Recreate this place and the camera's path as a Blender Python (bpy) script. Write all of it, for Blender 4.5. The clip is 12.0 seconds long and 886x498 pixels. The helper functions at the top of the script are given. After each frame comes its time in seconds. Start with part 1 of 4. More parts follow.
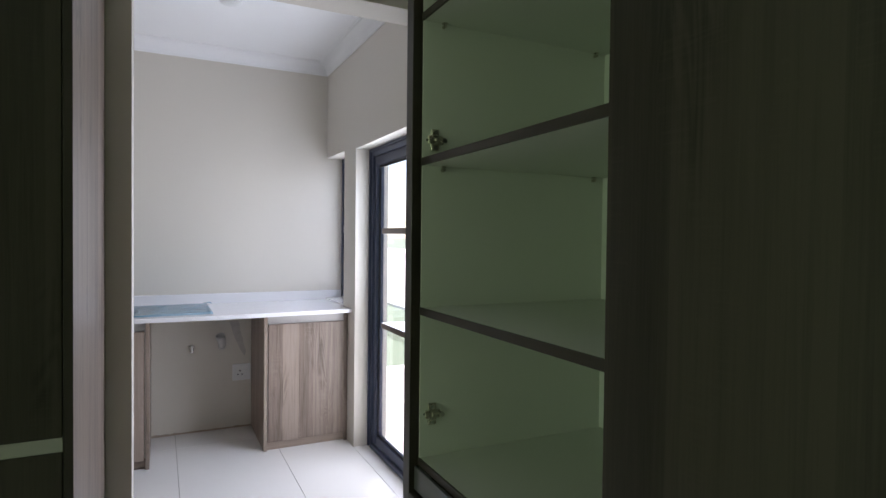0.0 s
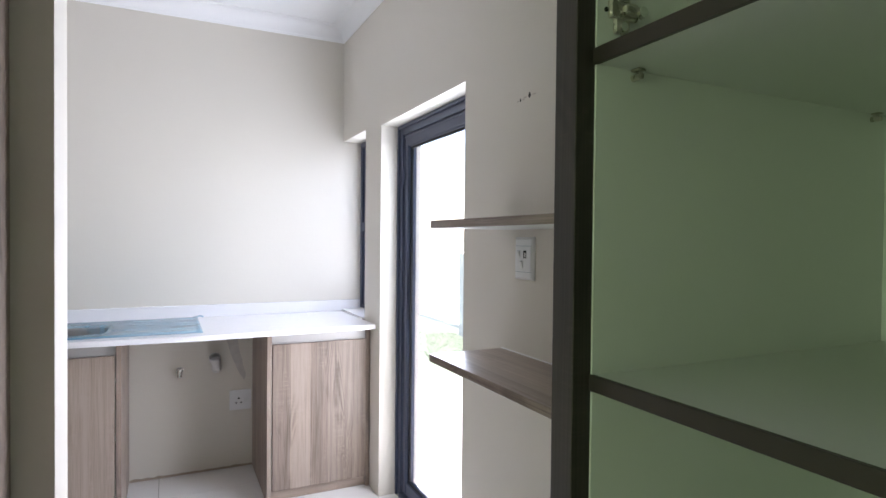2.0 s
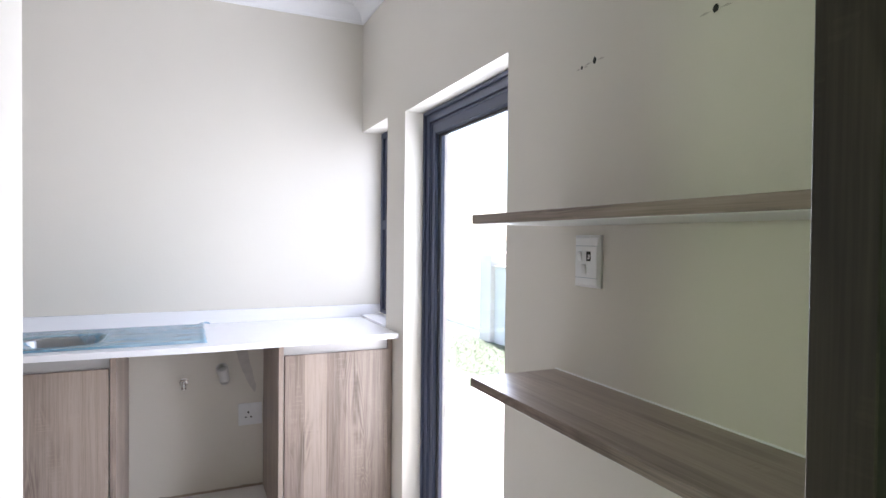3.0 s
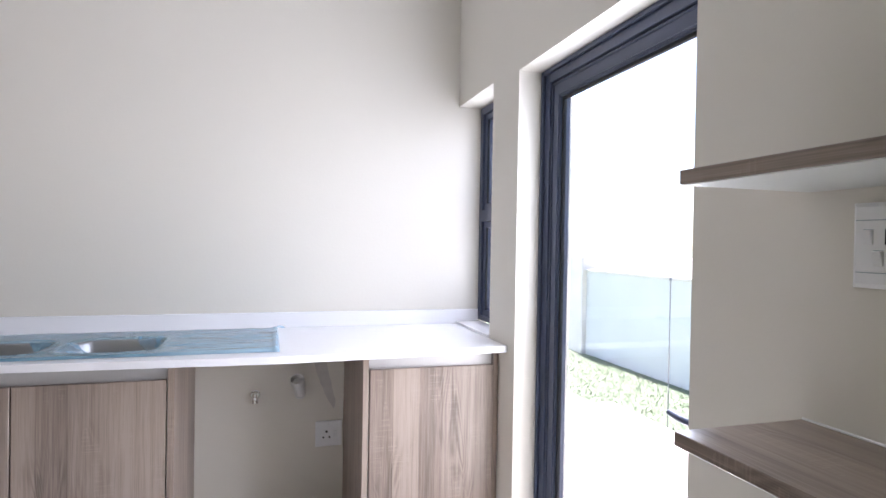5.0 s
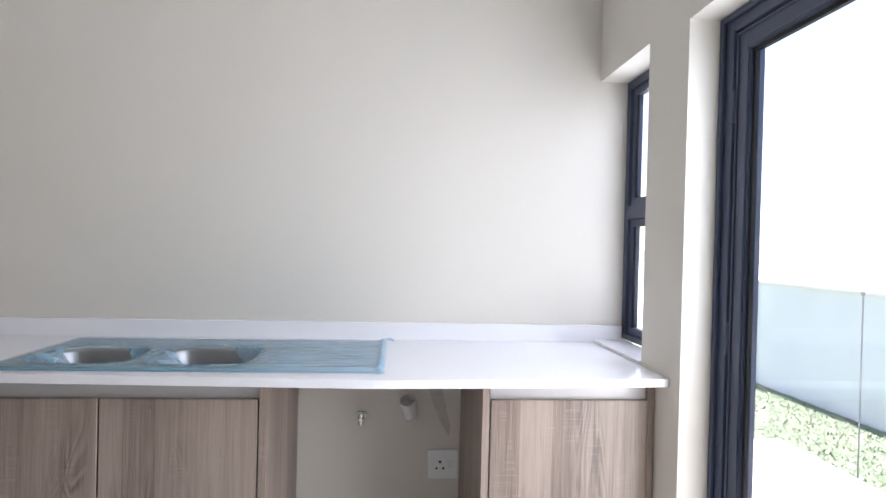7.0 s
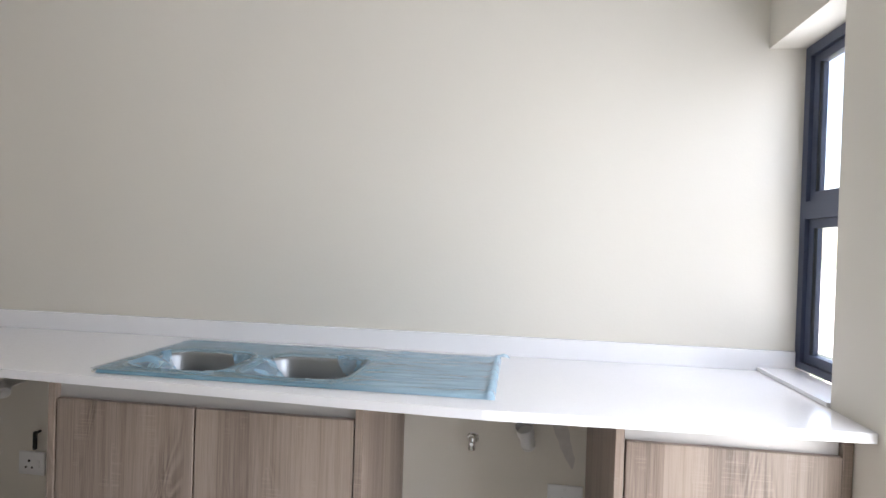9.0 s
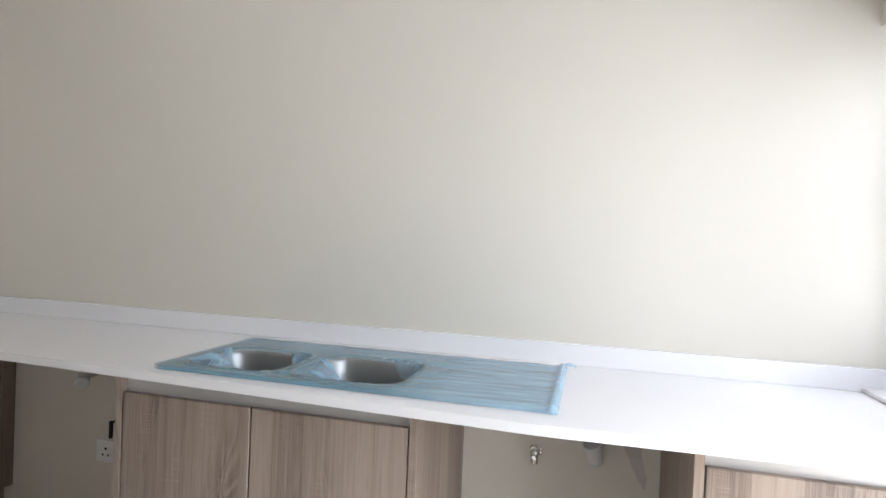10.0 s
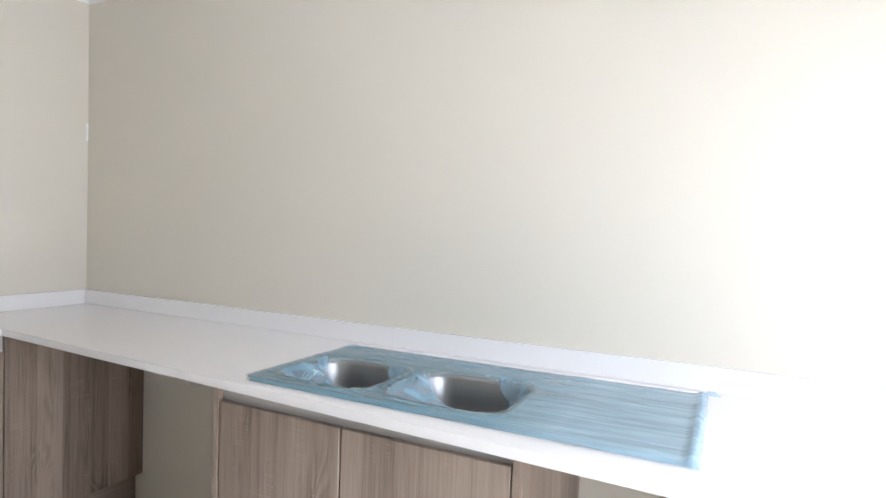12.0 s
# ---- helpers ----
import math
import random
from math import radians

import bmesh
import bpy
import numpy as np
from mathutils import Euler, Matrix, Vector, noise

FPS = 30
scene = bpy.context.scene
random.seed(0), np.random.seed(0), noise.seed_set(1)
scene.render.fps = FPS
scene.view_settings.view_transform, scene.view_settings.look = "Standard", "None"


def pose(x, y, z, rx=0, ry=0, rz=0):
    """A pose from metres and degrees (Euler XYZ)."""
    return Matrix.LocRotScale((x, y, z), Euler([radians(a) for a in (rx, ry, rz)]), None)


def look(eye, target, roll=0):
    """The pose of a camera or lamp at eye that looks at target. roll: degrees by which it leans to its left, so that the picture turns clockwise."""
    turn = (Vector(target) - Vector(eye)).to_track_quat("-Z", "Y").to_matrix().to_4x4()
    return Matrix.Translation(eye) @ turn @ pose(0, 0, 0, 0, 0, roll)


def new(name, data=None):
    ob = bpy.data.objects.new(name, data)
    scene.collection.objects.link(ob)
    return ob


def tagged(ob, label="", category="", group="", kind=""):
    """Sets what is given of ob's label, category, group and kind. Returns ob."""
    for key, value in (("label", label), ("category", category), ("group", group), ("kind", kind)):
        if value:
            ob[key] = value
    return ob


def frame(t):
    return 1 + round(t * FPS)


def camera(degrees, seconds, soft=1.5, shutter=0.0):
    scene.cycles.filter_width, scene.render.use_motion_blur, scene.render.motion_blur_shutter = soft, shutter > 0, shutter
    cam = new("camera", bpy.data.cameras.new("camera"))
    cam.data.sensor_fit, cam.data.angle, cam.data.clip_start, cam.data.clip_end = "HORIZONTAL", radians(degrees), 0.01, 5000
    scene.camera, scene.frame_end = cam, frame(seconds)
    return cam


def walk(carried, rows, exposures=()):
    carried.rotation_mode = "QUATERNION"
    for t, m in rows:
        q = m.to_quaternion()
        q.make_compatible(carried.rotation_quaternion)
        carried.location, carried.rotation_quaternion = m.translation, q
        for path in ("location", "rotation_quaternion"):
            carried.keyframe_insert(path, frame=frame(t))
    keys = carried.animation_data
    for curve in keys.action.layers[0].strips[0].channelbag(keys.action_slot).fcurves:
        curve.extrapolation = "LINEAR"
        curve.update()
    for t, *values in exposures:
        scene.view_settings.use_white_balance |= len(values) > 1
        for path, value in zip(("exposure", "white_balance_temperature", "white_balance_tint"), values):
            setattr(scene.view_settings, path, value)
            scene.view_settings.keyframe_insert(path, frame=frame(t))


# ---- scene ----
# camera and its walk: seconds, eye x y z, yaw, pitch, roll
cam = camera(75.66, 12.0)
ROWS = [
    (0.0, 1.092, 3.586, 1.384, -26.29, -1.16, 0.64),
    (0.5, 1.125, 3.777, 1.391, -26.21, -1.29, 0.39),
    (1.0, 1.160, 3.966, 1.378, -26.02, -1.21, 0.45),
    (1.5, 1.191, 4.159, 1.377, -25.89, -1.04, 0.60),
    (2.0, 1.230, 4.337, 1.363, -25.62, -0.97, 0.57),
    (2.5, 1.269, 4.515, 1.362, -25.11, -0.94, 0.52),
    (3.0, 1.299, 4.655, 1.358, -24.11, -0.98, 0.58),
    (5.0, 1.342, 5.196, 1.298, -16.77, -0.57, 0.99),
    (5.5, 1.364, 5.322, 1.291, -13.84, -0.47, 1.10),
    (6.0, 1.386, 5.423, 1.291, -10.59, -0.47, 1.19),
    (6.5, 1.395, 5.524, 1.288, -7.65, -0.49, 1.24),
    (7.0, 1.404, 5.598, 1.288, -4.68, -0.43, 1.46),
    (9.0, 1.429, 5.861, 1.293, 7.75, -0.58, 1.86),
    (9.5, 1.446, 5.909, 1.289, 11.35, -0.52, 1.92),
    (10.0, 1.439, 5.950, 1.295, 14.71, -0.81, 2.37),
    (10.5, 1.423, 6.000, 1.291, 17.86, -1.03, 2.46),
    (11.0, 1.429, 6.052, 1.298, 21.00, -1.29, 2.30),
    (11.5, 1.415, 6.111, 1.314, 23.74, -1.81, 2.01),
    (12.0, 1.405, 6.165, 1.326, 26.58, -2.03, 1.86),
]
EXPOSURES = [(0.0, 2.60, 6150, 20), (0.7, 2.85, 6150, 20), (1.5, 3.18, 6150, 20), (2.5, 3.41, 6150, 20), (3.2, 3.46, 6150, 21), (5.5, 3.35, 6200, 22), (7.0, 3.22, 6250, 19), (9.0, 3.29, 6500, 17), (11.0, 3.56, 6550, 15), (12.0, 3.77, 6500, 16)]
walk(cam, [(t, pose(x, y, z, 90 + pitch, -roll, yaw)) for t, x, y, z, yaw, pitch, roll in ROWS], EXPOSURES)

# world, sun and window light
world = bpy.data.worlds.new("sky")
scene.world = world
world.use_nodes = True
wn = world.node_tree.nodes
sky = wn.new("ShaderNodeTexSky")
sky.sky_type = "NISHITA"
sky.sun_disc = False
sky.sun_elevation = radians(58)
sky.sun_rotation = radians(9)
wn["Background"].inputs["Strength"].default_value = 0.05
world.node_tree.links.new(sky.outputs[0], wn["Background"].inputs["Color"])
sun = new("sun", bpy.data.lights.new("sun", "SUN"))
sun.data.energy, sun.data.angle, sun.data.color = 2.4, radians(0.53), (1.0, 0.95, 0.88)
sun.matrix_world = look((0, 0, 20), (-0.08, -0.52, 20 - 0.85))
garden_light = new("garden_light", bpy.data.lights.new("garden_light", "AREA"))
garden_light.data.shape, garden_light.data.size, garden_light.data.size_y = "RECTANGLE", 0.8, 0.8
garden_light.data.energy, garden_light.data.color = 5.2, (0.74, 1.0, 0.54)
garden_light.matrix_world = look((-4.06, 3.2, 1.40), (0, 3.7, 1.40))


def opening_light(name, x, y0, y1, z0, z1, watts, colour):
    """Daylight entering through a glazed opening in the east wall."""
    ob = new(name, bpy.data.lights.new(name, "AREA"))
    ob.data.shape, ob.data.size, ob.data.size_y = "RECTANGLE", y1 - y0, z1 - z0
    ob.data.energy, ob.data.color = watts, colour
    ob.matrix_world = look((x, (y0 + y1) / 2, (z0 + z1) / 2), (x - 1, (y0 + y1) / 2, (z0 + z1) / 2))


# most of the light falls in from the sky, less from the ground outside
opening_light("door_skylight", 2.318, 6.26, 7.05, 0.98, 1.82, 2.35, (0.845, 0.93, 1.0))
opening_light("door_ground_light", 2.318, 6.26, 7.05, 0.14, 0.97, 1.2, (0.96, 0.98, 0.95))
opening_light("window_daylight", 2.338, 7.53, 7.77, 1.02, 1.91, 0.38, (0.84, 0.92, 1.0))

# materials
def material(name, colour, rough=0.5, metal=0.0, bump=0.0, bump_scale=60.0, vary=0.0, vary_scale=3.0, coat=0.0, stretch=(1, 1, 1)):
    m = bpy.data.materials.new(name)
    m.use_nodes = True
    n, l = m.node_tree.nodes, m.node_tree.links
    b = n["Principled BSDF"]
    b.inputs["Base Color"].default_value = (*colour, 1)
    b.inputs["Roughness"].default_value = rough
    b.inputs["Metallic"].default_value = metal
    b.inputs["Coat Weight"].default_value = coat
    co = n.new("ShaderNodeTexCoord")
    mp = n.new("ShaderNodeMapping")
    mp.inputs["Scale"].default_value = stretch
    l.new(co.outputs["Object"], mp.inputs["Vector"])
    if vary:
        big = n.new("ShaderNodeTexNoise")
        big.inputs["Scale"].default_value = vary_scale
        big.inputs["Detail"].default_value = 6
        l.new(mp.outputs[0], big.inputs["Vector"])
        mix = n.new("ShaderNodeMix")
        mix.data_type = "RGBA"
        mix.inputs[6].default_value = (*[c * (1 - vary) for c in colour], 1)
        mix.inputs[7].default_value = (*[min(1, c * (1 + vary)) for c in colour], 1)
        l.new(big.outputs["Fac"], mix.inputs[0])
        l.new(mix.outputs[2], b.inputs["Base Color"])
        rr = n.new("ShaderNodeMapRange")
        rr.inputs[3].default_value, rr.inputs[4].default_value = max(0.02, rough - 0.08), min(1, rough + 0.08)
        l.new(big.outputs["Fac"], rr.inputs[0])
        l.new(rr.outputs[0], b.inputs["Roughness"])
    if bump:
        fine = n.new("ShaderNodeTexNoise")
        fine.inputs["Scale"].default_value = bump_scale
        fine.inputs["Detail"].default_value = 4
        l.new(mp.outputs[0], fine.inputs["Vector"])
        bp = n.new("ShaderNodeBump")
        bp.inputs["Strength"].default_value = bump
        bp.inputs["Distance"].default_value = 0.002
        l.new(fine.outputs["Fac"], bp.inputs["Height"])
        l.new(bp.outputs[0], b.inputs["Normal"])
    return m


def wood_material(name, along, light, mid, dark, rough=0.38):
    """Washed oak laminate: cathedral figure and pores along one axis, strips of differing tone, saw marks across it."""
    m = bpy.data.materials.new(name)
    m.use_nodes = True
    n, l = m.node_tree.nodes, m.node_tree.links
    b = n["Principled BSDF"]
    co, info = n.new("ShaderNodeTexCoord"), n.new("ShaderNodeObjectInfo")

    def maths(op, a, c=None, d=None):
        q = n.new("ShaderNodeMath")
        q.operation = op
        for i, v in enumerate((a, c, d)):
            if v is None:
                continue
            if isinstance(v, (int, float)):
                q.inputs[i].default_value = v
            else:
                l.new(v, q.inputs[i])
        return q.outputs[0]

    sep = n.new("ShaderNodeSeparateXYZ")
    l.new(co.outputs["Object"], sep.inputs[0])
    axes = dict(zip("xyz", sep.outputs))
    run = axes.pop(along)
    across = maths("ADD", *axes.values())
    across = maths("MULTIPLY_ADD", info.outputs["Random"], 13.7, across)
    run = maths("MULTIPLY_ADD", info.outputs["Random"], 5.3, run)

    def noise_at(su, sv, detail, rough_=0.55, distort=0.0):
        v = n.new("ShaderNodeCombineXYZ")
        l.new(maths("MULTIPLY", across, su), v.inputs[0])
        l.new(maths("MULTIPLY", run, sv), v.inputs[1])
        t = n.new("ShaderNodeTexNoise")
        t.noise_dimensions = "2D"
        t.inputs["Scale"].default_value, t.inputs["Detail"].default_value = 1.0, detail
        t.inputs["Roughness"].default_value, t.inputs["Distortion"].default_value = rough_, distort
        l.new(v.outputs[0], t.inputs["Vector"])
        return t.outputs["Fac"]

    figure = noise_at(11.0, 1.7, 2.0, 0.45, 0.5)
    rings = maths("MULTIPLY_ADD", maths("SINE", maths("MULTIPLY", figure, 80.0)), 0.5, 0.5)
    where = noise_at(7.0, 1.6, 2.0)
    rings = maths("MULTIPLY", rings, maths("SMOOTH_MIN", maths("MULTIPLY", maths("MAXIMUM", maths("SUBTRACT", where, 0.54), 0.0), 6.0), 1.0, 0.1))
    streak = noise_at(46.0, 1.1, 5.0, 0.68, 0.5)
    pores = noise_at(330.0, 6.0, 3.0, 0.65)
    strip = n.new("ShaderNodeTexWhiteNoise")
    strip.noise_dimensions = "1D"
    l.new(maths("FLOOR", maths("MULTIPLY", maths("MULTIPLY_ADD", noise_at(3.0, 0.4, 1.0), 0.02, across), 10.5)), strip.inputs["W"])
    saw = maths("MULTIPLY", maths("MAXIMUM", maths("SUBTRACT", noise_at(7.0, 230.0, 2.0), 0.5), 0.0), maths("GREATER_THAN", noise_at(14.0, 4.0, 1.0), 0.60))
    f = maths("MULTIPLY_ADD", streak, 0.44, 0.09)
    f = maths("MULTIPLY_ADD", pores, 0.30, f)
    f = maths("MULTIPLY_ADD", strip.outputs["Value"], 0.22, f)
    f = maths("MULTIPLY_ADD", rings, -0.20, f)
    f = maths("MULTIPLY_ADD", saw, 0.36, f)
    ramp = n.new("ShaderNodeValToRGB")
    ramp.color_ramp.elements[0].position, ramp.color_ramp.elements[0].color = 0.33, (*dark, 1)
    ramp.color_ramp.elements[1].position, ramp.color_ramp.elements[1].color = 0.69, (*light, 1)
    e = ramp.color_ramp.elements.new(0.52)
    e.color = (*mid, 1)
    l.new(f, ramp.inputs[0])
    l.new(ramp.outputs[0], b.inputs["Base Color"])
    b.inputs["Roughness"].default_value = rough
    bp = n.new("ShaderNodeBump")
    bp.inputs["Strength"].default_value, bp.inputs["Distance"].default_value = 0.3, 0.0006
    l.new(f, bp.inputs["Height"])
    l.new(bp.outputs[0], b.inputs["Normal"])
    return m


def glass_material(name, colour=(1, 1, 1)):
    m = bpy.data.materials.new(name)
    m.use_nodes = True
    b = m.node_tree.nodes["Principled BSDF"]
    b.inputs["Base Color"].default_value = (*colour, 1)
    b.inputs["Roughness"].default_value = 0.0
    b.inputs["IOR"].default_value = 1.45
    b.inputs["Transmission Weight"].default_value = 1.0
    return m


def tile_material(name):
    m = material(name, (0.81, 0.80, 0.785), 0.22, bump=0.02, bump_scale=160, vary=0.025, vary_scale=2.2)
    return m


OAK = ((0.365, 0.290, 0.240), (0.262, 0.202, 0.165), (0.134, 0.098, 0.077))
M_OAK_Z = wood_material("oak_upright", "z", *OAK)
M_OAK_Y = wood_material("oak_lengthwise", "y", *OAK, rough=0.30)
M_OAK_X = wood_material("oak_crosswise", "x", *OAK)
# brown pantry edging; also paints the shade on the tall cupboard's front edge
M_EDGE = material("dark_edging_and_shaded_edge", (0.040, 0.031, 0.026), 0.45, vary=0.12, vary_scale=30, stretch=(1, 1, 0.1))
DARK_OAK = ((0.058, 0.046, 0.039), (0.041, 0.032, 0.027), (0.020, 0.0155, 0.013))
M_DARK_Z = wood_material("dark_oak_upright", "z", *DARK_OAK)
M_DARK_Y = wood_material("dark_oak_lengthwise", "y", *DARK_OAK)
M_WALL = material("wall_paint", (0.692, 0.652, 0.580), 0.75, bump=0.18, bump_scale=95, vary=0.025, vary_scale=1.6)
M_WHITE = material("ceiling_paint", (0.90, 0.90, 0.90), 0.8, bump=0.08, bump_scale=60, vary=0.015)
M_STONE = material("white_quartz", (0.83, 0.82, 0.83), 0.16, vary=0.012, vary_scale=140)
# charcoal frames; the blue of the lens flare is mixed into their colour
M_ALU = material("charcoal_aluminium_flare_blue", (0.060, 0.074, 0.122), 0.40, 0.1, bump=0.05, bump_scale=300, vary=0.12, vary_scale=12)
M_RUBBER = material("black_gasket", (0.012, 0.012, 0.013), 0.6)
M_STEEL = material("brushed_steel", (0.60, 0.60, 0.60), 0.24, 1.0, bump=0.12, bump_scale=90, vary=0.06, vary_scale=6, stretch=(0.2, 4, 4))
M_BOWL = material("satin_steel", (0.30, 0.305, 0.31), 0.40, 1.0, bump=0.10, bump_scale=120, vary=0.10, vary_scale=8)
M_EDGE_STEEL = material("filmed_steel_edge", (0.30, 0.40, 0.46), 0.26, 1.0, vary=0.12, vary_scale=12)
M_CHROME = material("chrome", (0.78, 0.78, 0.76), 0.12, 1.0, vary=0.05, vary_scale=40)
M_NICKEL = material("nickel_plate", (0.55, 0.52, 0.46), 0.28, 1.0, vary=0.08, vary_scale=80)
M_MELAMINE = material("white_melamine", (0.70, 0.72, 0.68), 0.40, bump=0.06, bump_scale=220, vary=0.03, vary_scale=5)
M_RAIL = material("satin_aluminium_rail", (0.50, 0.49, 0.485), 0.42, 0.25, vary=0.05, vary_scale=20)
# same satin rail, with the pantry's shade put into a darker colour
M_RAIL_SHADED = material("satin_rail_shaded", (0.17, 0.17, 0.18), 0.38, 0.4, vary=0.08, vary_scale=20)
M_PLASTIC = material("white_plastic", (0.78, 0.78, 0.78), 0.30, vary=0.01, vary_scale=30)
M_PVC = material("white_pvc", (0.66, 0.65, 0.63), 0.38, vary=0.05, vary_scale=40)
M_DARK = material("dark_hole", (0.012, 0.012, 0.012), 0.8)
M_GROUT = material("grey_grout", (0.36, 0.35, 0.33), 0.9, bump=0.3, bump_scale=300, vary=0.1, vary_scale=30)
M_TILE = tile_material("pale_porcelain")
M_GLASS = glass_material("clear_glass")
M_GROUND = material("garden_soil", (0.150, 0.195, 0.125), 0.95, bump=0.5, bump_scale=30, vary=0.25, vary_scale=1.3)
M_GRASS = material("grass_blade", (0.13, 0.185, 0.10), 0.6, vary=0.3, vary_scale=8)
M_PAVING = material("concrete_paving", (0.60, 0.575, 0.54), 0.85, bump=0.4, bump_scale=60, vary=0.1, vary_scale=3)
M_RENDER = material("grey_render", (0.55, 0.575, 0.575), 0.9, bump=0.4, bump_scale=40, vary=0.08, vary_scale=2)
M_POLE = material("weathered_pole", (0.22, 0.225, 0.23), 0.6, 0.2, vary=0.1, vary_scale=20)
M_SCUFF = material("scuffed_plaster", (0.50, 0.455, 0.40), 0.9, vary=0.15, vary_scale=200)
M_SMEAR = material("grey_filler", (0.56, 0.525, 0.49), 0.85, bump=0.4, bump_scale=120, vary=0.22, vary_scale=22)
M_BARE = material("bare_plaster", (0.40, 0.33, 0.265), 0.95, bump=0.5, bump_scale=200, vary=0.3, vary_scale=30)
M_GREYBAR = material("grey_print", (0.30, 0.36, 0.40), 0.6)
M_STICKER = material("pale_sticker", (0.62, 0.80, 0.86), 0.45)

# blue protective film: thin, wrinkled and partly see-through
M_FILM = material("blue_film", (0.36, 0.56, 0.70), 0.20, bump=0.30, bump_scale=26, vary=0.14, vary_scale=14, stretch=(0.22, 4.5, 1))


M_FILM_THIN = material("blue_film_single", (0.34, 0.57, 0.74), 0.2, bump=0.4, bump_scale=30, vary=0.3, vary_scale=18, stretch=(1, 1, 1))


def streaky_alpha(m, lo, hi, scale):
    """Lets the film look denser where it is folded."""
    n, l = m.node_tree.nodes, m.node_tree.links
    t = n.new("ShaderNodeTexNoise")
    t.inputs["Scale"].default_value, t.inputs["Detail"].default_value, t.inputs["Distortion"].default_value = scale, 5, 1.2
    src = [x for x in n if x.type == "MAPPING"][0]
    l.new(src.outputs[0], t.inputs["Vector"])
    r = n.new("ShaderNodeMapRange")
    r.inputs[1].default_value, r.inputs[2].default_value, r.inputs[3].default_value, r.inputs[4].default_value = 0.38, 0.66, lo, hi
    l.new(t.outputs["Fac"], r.inputs[0])
    l.new(r.outputs[0], n["Principled BSDF"].inputs["Alpha"])


def crumpled_end(m, tight, x0, x1):
    """Film lies tight and darker over the bowls' end and turns to pale crumpled layers over the drainer."""
    n, l = m.node_tree.nodes, m.node_tree.links
    co, sep, f = n.new("ShaderNodeTexCoord"), n.new("ShaderNodeSeparateXYZ"), n.new("ShaderNodeMapRange")
    l.new(co.outputs["Object"], sep.inputs[0])
    f.inputs[1].default_value, f.inputs[2].default_value = x0, x1
    l.new(sep.outputs[0], f.inputs[0])
    mix = n.new("ShaderNodeMix")
    mix.data_type = "RGBA"
    mix.inputs[6].default_value = (*tight, 1)
    b = n["Principled BSDF"]
    l.new(b.inputs["Base Color"].links[0].from_socket, mix.inputs[7])
    l.new(f.outputs[0], mix.inputs[0])
    l.new(mix.outputs[2], b.inputs["Base Color"])


streaky_alpha(M_FILM, 0.55, 0.75, 14)
crumpled_end(M_FILM, (0.17, 0.36, 0.48), 0.14, 0.30)
streaky_alpha(M_FILM_THIN, 0.30, 0.62, 9)


# building helpers
BASE = {}


def thing(name, at, label, category, group="", kind=""):
    ob = new(name)
    ob.empty_display_size = 0.1
    ob.location = at
    BASE[ob] = Vector(at)
    return tagged(ob, label, category, group, kind)


def part(name, bm, mat, parent=None, label=""):
    """Links a bmesh, made in world metres, as one mesh under a thing or a part of it."""
    bmesh.ops.recalc_face_normals(bm, faces=bm.faces)
    base = BASE[parent] if parent else Vector((0, 0, 0))
    bmesh.ops.translate(bm, verts=bm.verts, vec=-base)
    me = bpy.data.meshes.new(name)
    bm.to_mesh(me)
    bm.free()
    me.materials.append(mat)
    ob = new(name, me)
    if parent:
        ob.parent = parent
    BASE[ob] = base
    if label:
        ob["label"] = label
    return ob


def structure(name, bm, mat, label, category):
    return tagged(part(name, bm, mat), label, category, kind="structure")


def smooth(ob, degrees=40):
    me = ob.data
    me.polygons.foreach_set("use_smooth", [True] * len(me.polygons))
    me.set_sharp_from_angle(angle=radians(degrees))
    return ob


def box(x0, x1, y0, y1, z0, z1, bevel=0.0, bm=None, segments=1):
    out = bm or bmesh.new()
    tmp = bmesh.new()
    bmesh.ops.create_cube(tmp, size=1.0)
    for v in tmp.verts:
        v.co = Vector(((x0 + x1) / 2 + v.co.x * (x1 - x0), (y0 + y1) / 2 + v.co.y * (y1 - y0), (z0 + z1) / 2 + v.co.z * (z1 - z0)))
    if bevel:
        bmesh.ops.bevel(tmp, geom=tmp.edges[:], offset=bevel, segments=segments, affect="EDGES", profile=0.5)
    me = bpy.data.meshes.new("tmp")
    tmp.to_mesh(me)
    tmp.free()
    out.from_mesh(me)
    bpy.data.meshes.remove(me)
    return out


def tube(a, b, r0, r1=None, n=20, caps=True, bm=None):
    out = bm or bmesh.new()
    a, b, r1 = Vector(a), Vector(b), r0 if r1 is None else r1
    q = (b - a).to_track_quat("Z", "Y")
    rings = [[out.verts.new(c + q @ Vector((r * math.cos(k * math.tau / n), r * math.sin(k * math.tau / n), 0))) for k in range(n)] for c, r in ((a, r0), (b, r1))]
    for k in range(n):
        out.faces.new((rings[0][k], rings[0][(k + 1) % n], rings[1][(k + 1) % n], rings[1][k]))
    if caps:
        out.faces.new(rings[0][::-1])
        out.faces.new(rings[1])
    return out


def lathe(profile, at, axis=(0, 0, 1), n=28, bm=None):
    """Turns (radius, height) pairs round an axis through a point."""
    out = bm or bmesh.new()
    q = Vector(axis).to_track_quat("Z", "Y")
    rings = []
    for r, h in profile:
        rings.append([out.verts.new(Vector(at) + q @ Vector((max(r, 1e-5) * math.cos(k * math.tau / n), max(r, 1e-5) * math.sin(k * math.tau / n), h))) for k in range(n)])
    for u, v in zip(rings, rings[1:]):
        for k in range(n):
            out.faces.new((u[k], u[(k + 1) % n], v[(k + 1) % n], v[k]))
    return out


